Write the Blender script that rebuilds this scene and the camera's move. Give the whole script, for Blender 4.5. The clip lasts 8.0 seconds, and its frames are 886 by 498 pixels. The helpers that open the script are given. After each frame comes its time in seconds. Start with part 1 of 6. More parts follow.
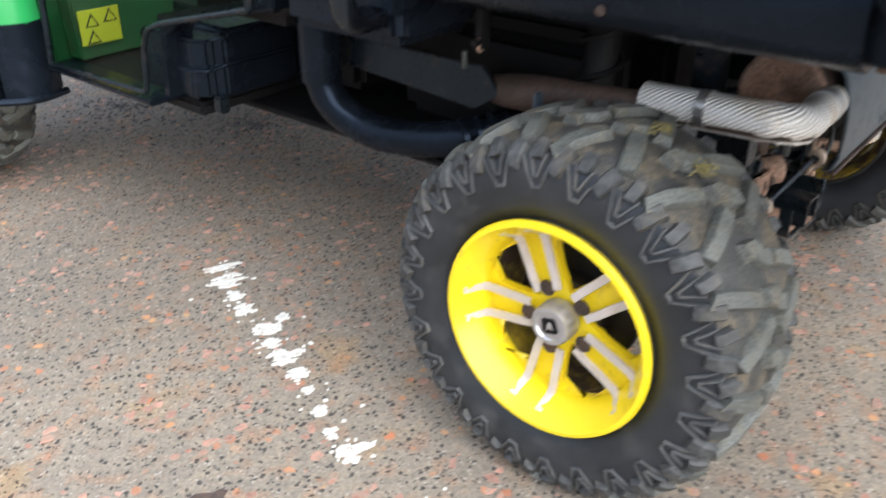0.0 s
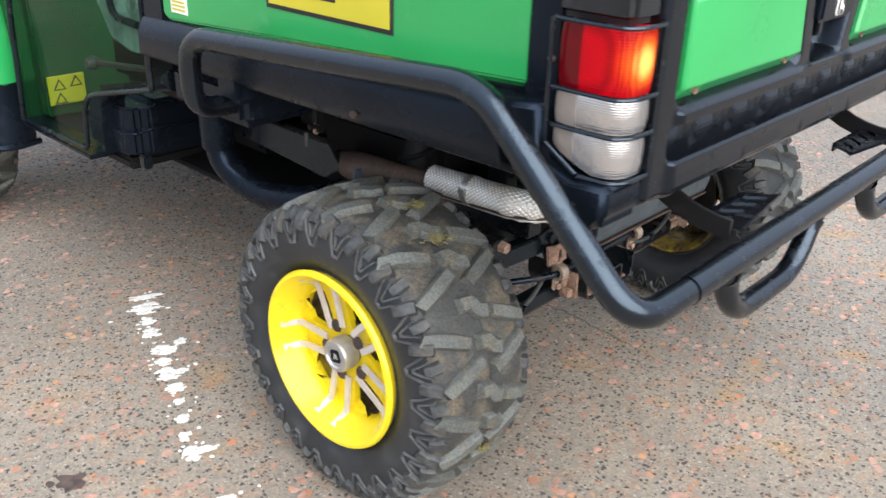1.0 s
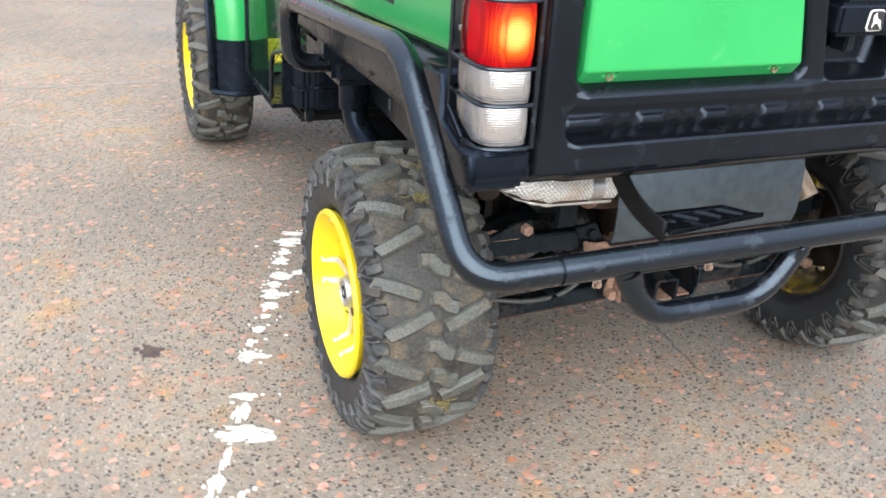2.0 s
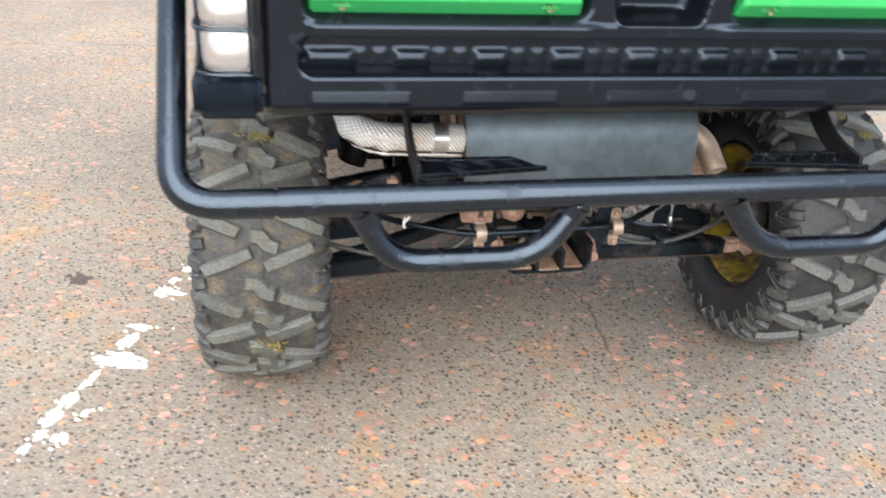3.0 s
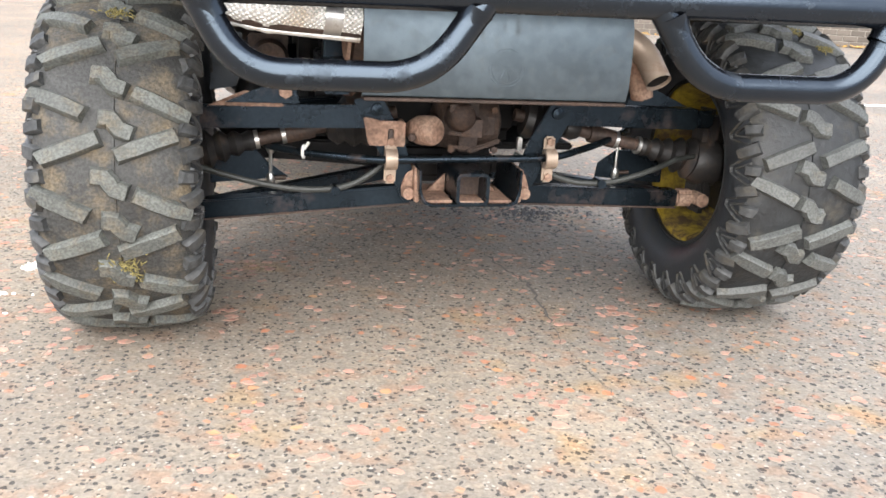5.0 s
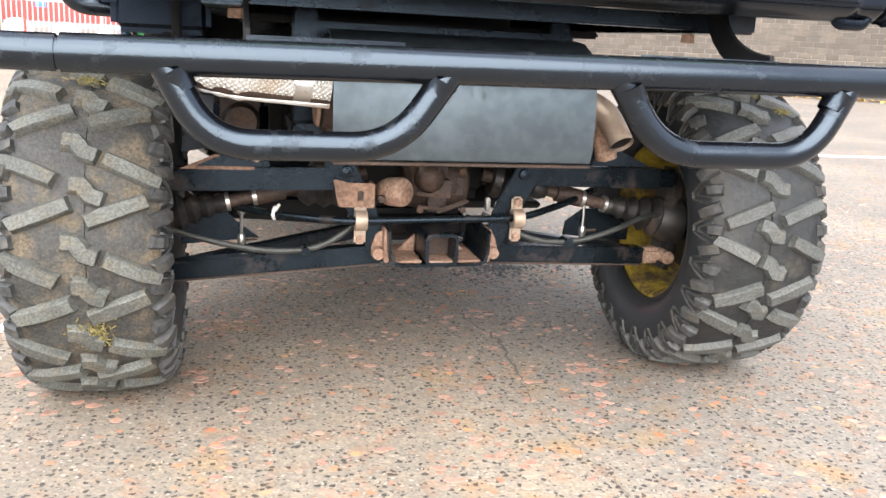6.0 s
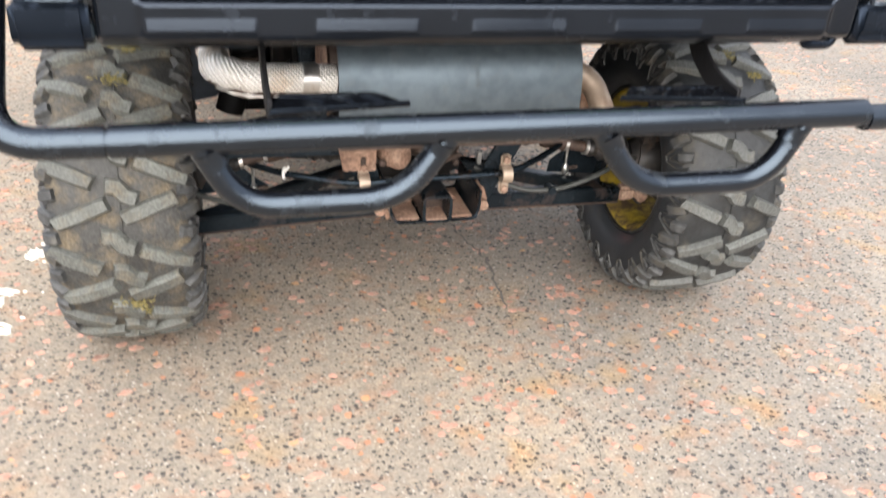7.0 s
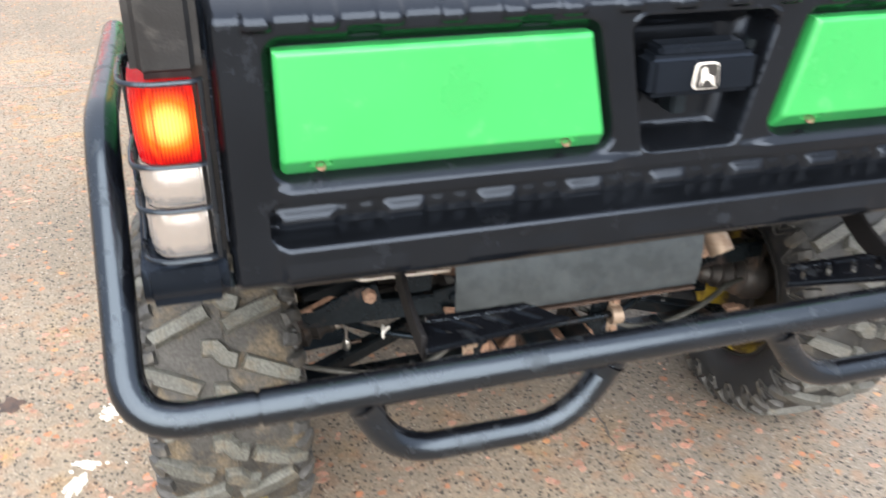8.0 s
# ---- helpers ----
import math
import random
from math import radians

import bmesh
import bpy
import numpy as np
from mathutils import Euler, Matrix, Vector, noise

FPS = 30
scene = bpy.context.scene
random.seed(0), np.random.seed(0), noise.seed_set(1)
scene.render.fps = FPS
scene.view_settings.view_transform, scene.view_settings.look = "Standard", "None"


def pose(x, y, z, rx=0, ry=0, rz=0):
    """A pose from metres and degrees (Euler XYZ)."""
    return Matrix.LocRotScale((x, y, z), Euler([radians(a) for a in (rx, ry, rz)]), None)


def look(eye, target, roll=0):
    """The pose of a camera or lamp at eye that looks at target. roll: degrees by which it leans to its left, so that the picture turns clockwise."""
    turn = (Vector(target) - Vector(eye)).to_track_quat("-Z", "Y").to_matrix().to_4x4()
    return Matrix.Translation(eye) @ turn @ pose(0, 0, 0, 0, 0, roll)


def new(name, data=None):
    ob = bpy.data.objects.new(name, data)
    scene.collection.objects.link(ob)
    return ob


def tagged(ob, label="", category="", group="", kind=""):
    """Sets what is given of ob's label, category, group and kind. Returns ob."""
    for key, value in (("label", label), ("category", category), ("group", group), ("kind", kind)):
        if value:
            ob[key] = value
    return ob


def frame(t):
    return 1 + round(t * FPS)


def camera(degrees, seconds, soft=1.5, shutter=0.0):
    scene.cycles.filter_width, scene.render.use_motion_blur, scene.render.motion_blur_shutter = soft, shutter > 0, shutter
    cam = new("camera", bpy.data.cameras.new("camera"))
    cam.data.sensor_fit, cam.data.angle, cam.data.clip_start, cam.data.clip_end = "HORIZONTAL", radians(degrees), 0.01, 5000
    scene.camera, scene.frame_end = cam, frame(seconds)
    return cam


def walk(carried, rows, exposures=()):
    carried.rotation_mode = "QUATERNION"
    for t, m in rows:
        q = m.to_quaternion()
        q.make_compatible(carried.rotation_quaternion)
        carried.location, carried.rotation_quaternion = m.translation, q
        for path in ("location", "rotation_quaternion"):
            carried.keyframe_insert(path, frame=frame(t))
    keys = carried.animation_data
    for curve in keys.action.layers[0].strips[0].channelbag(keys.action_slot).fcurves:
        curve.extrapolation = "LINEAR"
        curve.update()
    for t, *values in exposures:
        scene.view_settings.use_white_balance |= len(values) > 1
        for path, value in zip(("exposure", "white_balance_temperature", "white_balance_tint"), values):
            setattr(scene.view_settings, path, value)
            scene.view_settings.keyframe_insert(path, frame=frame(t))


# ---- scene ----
cam = camera(54.4, 8.0, 1.5, 0.32)
PATH = [
    (0, (-1.654, -0.558, 1.018), (-0.284, 0.55, 0.071), 0.3),
    (0.5, (-1.643, -0.801, 1.165), (-0.239, 0.299, 0.26), -0.2),
    (1, (-1.584, -1.084, 1.181), (-0.258, 0.149, 0.331), 1.8),
    (1.2, (-1.52, -1.183, 1.18), (-0.321, 0.157, 0.304), -1.9),
    (2.3, (-0.985, -1.652, 1.153), (-0.364, 0.061, 0.328), 4.7),
    (2.5, (-0.873, -1.696, 1.156), (-0.266, 0.026, 0.34), 3.0),
    (3, (-0.548, -1.726, 1.105), (-0.198, 0.034, 0.222), 2.9),
    (3.5, (-0.4, -1.679, 0.901), (-0.029, 0.099, 0.062), 0.5),
    (4, (-0.379, -1.647, 0.716), (0.047, 0.167, -0.01), 3.9),
    (4.2, (-0.386, -1.644, 0.684), (0.019, 0.19, -0.002), 3.7),
    (5.3, (-0.384, -1.648, 0.628), (0.046, 0.231, 0.095), 2.9),
    (5.5, (-0.379, -1.655, 0.644), (0.062, 0.232, 0.148), 2.9),
    (6, (-0.378, -1.659, 0.657), (0.097, 0.226, 0.188), 3.0),
    (6.5, (-0.386, -1.661, 0.726), (0.088, 0.156, 0.037), 2.6),
    (7, (-0.431, -1.698, 1.042), (0.061, -0.002, 0.102), 3.9),
    (7.5, (-0.507, -1.659, 1.193), (0.029, 0.041, 0.287), 2.1),
    (8, (-0.586, -1.417, 1.24), (-0.087, 0.285, 0.315), 0.6),
]
EXPOSURES = [(0.0, 2.1, 6250, 9), (1.0, 2.08, 6300, 9), (2.5, 2.31, 6400, 9), (3.5, 2.42, 6550, 10), (4.1, 2.55, 6550, 10), (5.5, 2.67, 6500, 10), (6.5, 2.84, 6800, 11), (7.2, 2.48, 6800, 11), (8.0, 2.44, 6900, 11)]
walk(cam, [(t, look(eye, target, roll)) for t, eye, target, roll in PATH], EXPOSURES)

# ---- world, light, exposure ----
world = bpy.data.worlds.new("overcast_sky")
scene.world = world
world.use_nodes = True
wn = world.node_tree
sky = wn.nodes.new("ShaderNodeTexSky")
sky.sky_type, sky.sun_disc = "NISHITA", False
sky.sun_elevation, sky.sun_rotation = radians(36), radians(194)
sky.air_density, sky.dust_density, sky.ozone_density = 1.0, 4.0, 1.5
grey = wn.nodes.new("ShaderNodeHueSaturation")
grey.inputs["Saturation"].default_value = 0.75
wn.links.new(sky.outputs[0], grey.inputs["Color"])
# an overcast sky is brighter overhead than at the horizon
where = wn.nodes.new("ShaderNodeTexCoord")
split = wn.nodes.new("ShaderNodeSeparateXYZ")
wn.links.new(where.outputs["Generated"], split.inputs[0])
height = wn.nodes.new("ShaderNodeMapRange")
height.inputs["To Min"].default_value, height.inputs["To Max"].default_value = 0.9, 2.4
wn.links.new(split.outputs["Z"], height.inputs["Value"])
veil = wn.nodes.new("ShaderNodeVectorMath")
veil.operation = "SCALE"
veil.inputs[0].default_value = (3.75, 4.05, 4.7)
wn.links.new(height.outputs[0], veil.inputs["Scale"])
cloud = wn.nodes.new("ShaderNodeMix")
cloud.data_type = "RGBA"
cloud.inputs["Factor"].default_value = 0.8
wn.links.new(veil.outputs[0], cloud.inputs["B"])
wn.links.new(grey.outputs[0], cloud.inputs["A"])
wn.links.new(cloud.outputs["Result"], wn.nodes["Background"].inputs["Color"])
wn.nodes["Background"].inputs["Strength"].default_value = 0.05
sun = new("sun", bpy.data.lights.new("sun", "SUN"))
sun.data.energy, sun.data.angle, sun.data.color = 1.6, radians(85), (1.0, 0.97, 0.93)
sun.matrix_world = look((-2.0, -8.0, 6.0), (0, 0, 0))


# ---- materials ----
def material(name, base, rough=0.5, metal=0.0, vary=0.25, scale=9.0, dirt=None, dirt_amount=0.0, dirt_scale=5.0,
             bump=0.15, bump_scale=220.0, coat=0.0, island=0.0, gloss=0.5, speck=0.0, speck_scale=150.0):
    """A worn surface: two scales of colour variation, patches of dirt, fine relief."""
    m = bpy.data.materials.new(name)
    m.use_nodes = True
    n, l = m.node_tree.nodes, m.node_tree.links
    b = n["Principled BSDF"]
    b.inputs["Metallic"].default_value = metal
    b.inputs["Coat Weight"].default_value = coat
    b.inputs["Specular IOR Level"].default_value = gloss
    b.inputs["Coat Roughness"].default_value = 0.12
    co = n.new("ShaderNodeTexCoord")
    big = n.new("ShaderNodeTexNoise")
    big.inputs["Scale"].default_value, big.inputs["Detail"].default_value = scale, 6
    l.new(co.outputs["Object"], big.inputs["Vector"])
    fine = n.new("ShaderNodeTexNoise")
    fine.inputs["Scale"].default_value, fine.inputs["Detail"].default_value = bump_scale, 3
    l.new(co.outputs["Object"], fine.inputs["Vector"])
    ramp = n.new("ShaderNodeValToRGB")
    lo = [c * (1 - vary) for c in base]
    hi = [min(1, c * (1 + vary)) for c in base]
    ramp.color_ramp.elements[0].position, ramp.color_ramp.elements[0].color = 0.3, (*lo, 1)
    ramp.color_ramp.elements[1].position, ramp.color_ramp.elements[1].color = 0.7, (*hi, 1)
    l.new(big.outputs["Fac"], ramp.inputs["Fac"])
    colour = ramp.outputs["Color"]
    if island:
        info = n.new("ShaderNodeObjectInfo")
        geo = n.new("ShaderNodeNewGeometry")
        add = n.new("ShaderNodeMath")
        add.operation = "ADD"
        l.new(info.outputs["Random"], add.inputs[0])
        l.new(geo.outputs["Random Per Island"], add.inputs[1])
        fr = n.new("ShaderNodeMath")
        fr.operation = "FRACT"
        l.new(add.outputs[0], fr.inputs[0])
        rng = n.new("ShaderNodeMapRange")
        rng.inputs["To Min"].default_value, rng.inputs["To Max"].default_value = 1 - island, 1 + island
        l.new(fr.outputs[0], rng.inputs["Value"])
        hs = n.new("ShaderNodeHueSaturation")
        l.new(rng.outputs[0], hs.inputs["Value"])
        l.new(colour, hs.inputs["Color"])
        colour = hs.outputs["Color"]
    r_in = n.new("ShaderNodeMapRange")
    r_in.inputs["To Min"].default_value, r_in.inputs["To Max"].default_value = max(0.03, rough - 0.1), min(1, rough + 0.12)
    l.new(big.outputs["Fac"], r_in.inputs["Value"])
    rough_out = r_in.outputs[0]
    if dirt:
        d = n.new("ShaderNodeTexNoise")
        d.inputs["Scale"].default_value, d.inputs["Detail"].default_value, d.inputs["Roughness"].default_value = dirt_scale, 9, 0.68
        l.new(co.outputs["Object"], d.inputs["Vector"])
        dr = n.new("ShaderNodeMapRange")
        mid = 0.72 - 0.44 * dirt_amount
        dr.inputs["From Min"].default_value, dr.inputs["From Max"].default_value = mid - 0.09, mid + 0.11
        l.new(d.outputs["Fac"], dr.inputs["Value"])
        mix = n.new("ShaderNodeMix")
        mix.data_type = "RGBA"
        l.new(dr.outputs[0], mix.inputs["Factor"])
        l.new(colour, mix.inputs["A"])
        mix.inputs["B"].default_value = (*dirt, 1)
        colour = mix.outputs["Result"]
        rm = n.new("ShaderNodeMix")
        l.new(dr.outputs[0], rm.inputs["Factor"])
        l.new(rough_out, rm.inputs["A"])
        rm.inputs["B"].default_value = 0.9
        rough_out = rm.outputs["Result"]
    if speck:
        sp = n.new("ShaderNodeTexNoise")
        sp.inputs["Scale"].default_value, sp.inputs["Detail"].default_value = speck_scale, 5
        l.new(co.outputs["Object"], sp.inputs["Vector"])
        sr = n.new("ShaderNodeMapRange")
        sr.inputs["From Min"].default_value, sr.inputs["From Max"].default_value = 0.4, 0.6
        sr.inputs["To Min"].default_value, sr.inputs["To Max"].default_value = 1 - speck, 1 + speck * 0.7
        l.new(sp.outputs["Fac"], sr.inputs["Value"])
        sh = n.new("ShaderNodeHueSaturation")
        l.new(sr.outputs[0], sh.inputs["Value"])
        l.new(colour, sh.inputs["Color"])
        colour = sh.outputs["Color"]
    l.new(colour, b.inputs["Base Color"])
    l.new(rough_out, b.inputs["Roughness"])
    bp = n.new("ShaderNodeBump")
    bp.inputs["Strength"].default_value, bp.inputs["Distance"].default_value = bump, 0.002
    l.new(fine.outputs["Fac"], bp.inputs["Height"])
    l.new(bp.outputs["Normal"], b.inputs["Normal"])
    return m


TUBE_BLACK = material("satin black powder coat", (0.0035, 0.004, 0.0055), 0.19, 0.0, 0.3, 14, (0.011, 0.0115, 0.0125), 0.16, 26, 0.1, 260, 0.0, 0.0, 0.8)
PLASTIC = material("black moulded plastic", (0.006, 0.0082, 0.012), 0.24, 0.0, 0.25, 8, (0.011, 0.0135, 0.018), 0.12, 14, 0.08, 500, 0.0, 0.0, 0.25)
TAILGATE = material("black tailgate plastic", (0.0035, 0.0043, 0.0058), 0.2, 0.0, 0.25, 8, (0.008, 0.009, 0.011), 0.04, 14, 0.06, 500, 0.0, 0.0, 0.48)
FRAME_BLACK = material("dirty black frame paint", (0.006, 0.0085, 0.0105), 0.27, 0.0, 0.35, 12, (0.06, 0.038, 0.027), 0.16, 14, 0.2, 160, 0.0, 0.0, 0.38, 0.3, 120)
DARK = material("dark underbody", (0.005, 0.005, 0.006), 0.6, 0.0, 0.4, 10, (0.025, 0.02, 0.017), 0.15, 8, 0.3, 90, 0, 0, 0.25)
GREEN = material("glossy green panel", (0.026, 0.315, 0.083), 0.3, 0.0, 0.06, 5, (0.07, 0.37, 0.125), 0.1, 22, 0.04, 300, 0.3)
YELLOW = material("yellow wheel paint", (0.87, 0.66, 0.012), 0.34, 0.0, 0.05, 10, (0.5, 0.36, 0.06), 0.1, 26, 0.05, 200, 0.2)
# mud over a halved yellow; shade inside the rim is in this base colour
YELLOW_DIRTY_DIM = material("muddy yellow wheel paint dimmed for shade", (0.42, 0.3, 0.012), 0.5, 0.0, 0.3, 14, (0.06, 0.036, 0.018), 0.6, 12, 0.2, 120)
SILVER = material("machined silver edge", (0.62, 0.57, 0.55), 0.4, 0.35, 0.1, 20, (0.5, 0.42, 0.3), 0.2, 30, 0.05, 300)
RUBBER = material("tyre carcass rubber with dried mud", (0.038, 0.0385, 0.037), 0.62, 0.0, 0.35, 14, (0.125, 0.1, 0.066), 0.33, 20, 0.9, 150, 0, 0, 0.45, 0.3, 230)
SIDEWALL = material("black tyre sidewall", (0.019, 0.021, 0.0235), 0.42, 0.0, 0.3, 12, (0.055, 0.052, 0.047), 0.22, 14, 0.2, 180, 0, 0, 0.6)
LUG = material("worn grey tread rubber", (0.083, 0.088, 0.081), 0.6, 0.0, 0.22, 22, (0.118, 0.1, 0.072), 0.3, 30, 0.8, 170, 0.0, 0.22, 0.5, 0.3, 260)
RUST = material("surface rust on steel", (0.26, 0.16, 0.115), 0.8, 0.1, 0.35, 24, (0.4, 0.28, 0.21), 0.36, 18, 0.6, 150, 0, 0, 0.4, 0.25, 160)
RUST_DARK = material("dark rusty exhaust steel", (0.06, 0.04, 0.032), 0.6, 0.2, 0.4, 16, (0.13, 0.075, 0.048), 0.22, 14, 0.4, 120, 0, 0, 0.5, 0.25, 160)
SHIELD = material("dull galvanised heat shield", (0.106, 0.136, 0.16), 0.4, 0.7, 0.12, 9, (0.15, 0.178, 0.195), 0.2, 34, 0.15, 120, 0, 0, 0.5, 0.1, 40)
SLEEVE = material("silver heat wrap", (0.95, 0.92, 0.87), 0.3, 0.45, 0.12, 14, (0.6, 0.46, 0.32), 0.22, 10, 0.1, 200)
STEEL = material("zinc plated steel", (0.55, 0.55, 0.54), 0.3, 0.9, 0.2, 30, (0.2, 0.14, 0.1), 0.2, 30, 0.1, 200)
CHROME = material("brushed hub cap", (0.5, 0.5, 0.52), 0.3, 0.75, 0.12, 30, (0.25, 0.24, 0.22), 0.15, 30, 0.1, 300)
PIPE_TAN = material("heat-tanned exhaust steel", (0.38, 0.3, 0.235), 0.42, 0.4, 0.3, 18, (0.25, 0.15, 0.1), 0.25, 20, 0.2, 150)
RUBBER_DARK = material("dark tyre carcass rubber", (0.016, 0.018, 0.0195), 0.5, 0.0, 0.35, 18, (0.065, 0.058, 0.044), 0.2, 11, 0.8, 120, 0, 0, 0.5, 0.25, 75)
SHOULDER = material("shoulder rubber", (0.043, 0.045, 0.046), 0.55, 0.0, 0.35, 30, (0.085, 0.074, 0.056), 0.3, 20, 0.6, 130, 0.0, 0.15, 0.45, 0.25, 105)
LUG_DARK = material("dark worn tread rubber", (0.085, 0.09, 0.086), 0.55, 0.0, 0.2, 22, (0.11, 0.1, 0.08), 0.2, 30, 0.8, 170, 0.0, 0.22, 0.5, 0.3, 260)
RIB = material("raised tyre rib", (0.066, 0.069, 0.072), 0.44, 0.0, 0.3, 30, (0.1, 0.095, 0.085), 0.3, 24, 0.2, 180, 0, 0, 0.45)
HUB = material("dark greasy hub casting", (0.011, 0.0095, 0.0085), 0.45, 0.1, 0.4, 18, (0.05, 0.03, 0.021), 0.2, 16, 0.4, 120)
POST = material("scuffed black plastic", (0.0145, 0.016, 0.0185), 0.34, 0.0, 0.3, 10, (0.032, 0.031, 0.03), 0.25, 30, 0.15, 300, 0.0, 0.0, 0.4)
# blue-grey that paints the sky's reflection on black plastic
SKY_SHEEN = material("blue-grey painted sky sheen", (0.055, 0.075, 0.105), 0.35, 0.0, 0.25, 14, (0.04, 0.045, 0.05), 0.25, 20, 0.2, 150)
JOINT = material("pale worn joint", (0.27, 0.245, 0.22), 0.95, 0.0, 0.3, 20)
BOOT = material("greasy rubber boot", (0.018, 0.017, 0.017), 0.42, 0.0, 0.4, 20, (0.09, 0.06, 0.042), 0.22, 20, 0.3, 120)
CABLE = material("grey cable sheath", (0.035, 0.038, 0.036), 0.5, 0.0, 0.3, 30)
WHITE_TIE = material("white plastic tie", (0.8, 0.8, 0.78), 0.4, 0.0, 0.05)
STRAW = material("dry straw and mud", (0.16, 0.135, 0.05), 0.9, 0.0, 0.4, 60, None, 0, 5, 0.4, 200, 0, 0.35)
LABEL_YELLOW = material("yellow warning label", (0.55, 0.48, 0.03), 0.4, 0.0, 0.05)
LABEL_BLACK = material("black print", (0.015, 0.015, 0.015), 0.5, 0.0, 0.1)
LABEL_WHITE = material("white print", (0.8, 0.79, 0.75), 0.5, 0.0, 0.05)
# body green lowered in value: the cab's inner shade is put into it
TUB_GREEN_DIM = material("green cab tub darkened for shade", (0.008, 0.062, 0.02), 0.45, 0.0, 0.25, 5, (0.035, 0.045, 0.02), 0.35, 4, 0.1, 200)
RED_SHEET = material("red painted sheet", (0.6, 0.03, 0.025), 0.4, 0.0, 0.1, 1.5)
GALV = material("galvanised railing", (0.42, 0.43, 0.44), 0.5, 0.4, 0.2, 4)
BLOCK = material("weathered buff brick", (0.105, 0.088, 0.073), 0.9, 0.0, 0.15, 1.2, (0.08, 0.07, 0.06), 0.4, 5, 0.5, 60, 0, 0.25)
MORTAR = material("pale mortar", (0.27, 0.245, 0.215), 0.95, 0.0, 0.15, 2)
PAVING = material("pale concrete paving", (0.55, 0.52, 0.47), 0.9, 0.0, 0.12, 0.7, (0.42, 0.4, 0.36), 0.3, 1.2)
LEAF_LITTER = material("dead leaves", (0.4, 0.24, 0.07), 0.8, 0.0, 0.3, 30, None, 0, 5, 0.2, 100, 0, 0.5)
RED_STONE = material("red granite chips", (0.385, 0.2, 0.15), 0.8, 0.0, 0.3, 60, (0.32, 0.24, 0.185), 0.44, 70, 0.5, 300, 0, 0.32)
GRIT = material("dark damp grit", (0.045, 0.043, 0.042), 0.45, 0.0, 0.3, 9, (0.13, 0.115, 0.1), 0.3, 14, 0.8, 140, 0, 0.3)

for m, tint in ((TUBE_BLACK, (0.64, 0.81, 1.0, 1)), (PLASTIC, (0.5, 0.68, 1.0, 1)), (TAILGATE, (0.64, 0.78, 1.0, 1)), (FRAME_BLACK, (0.55, 0.75, 1.0, 1)), (SIDEWALL, (0.8, 0.88, 1.0, 1))):
    m.node_tree.nodes["Principled BSDF"].inputs["Specular Tint"].default_value = tint


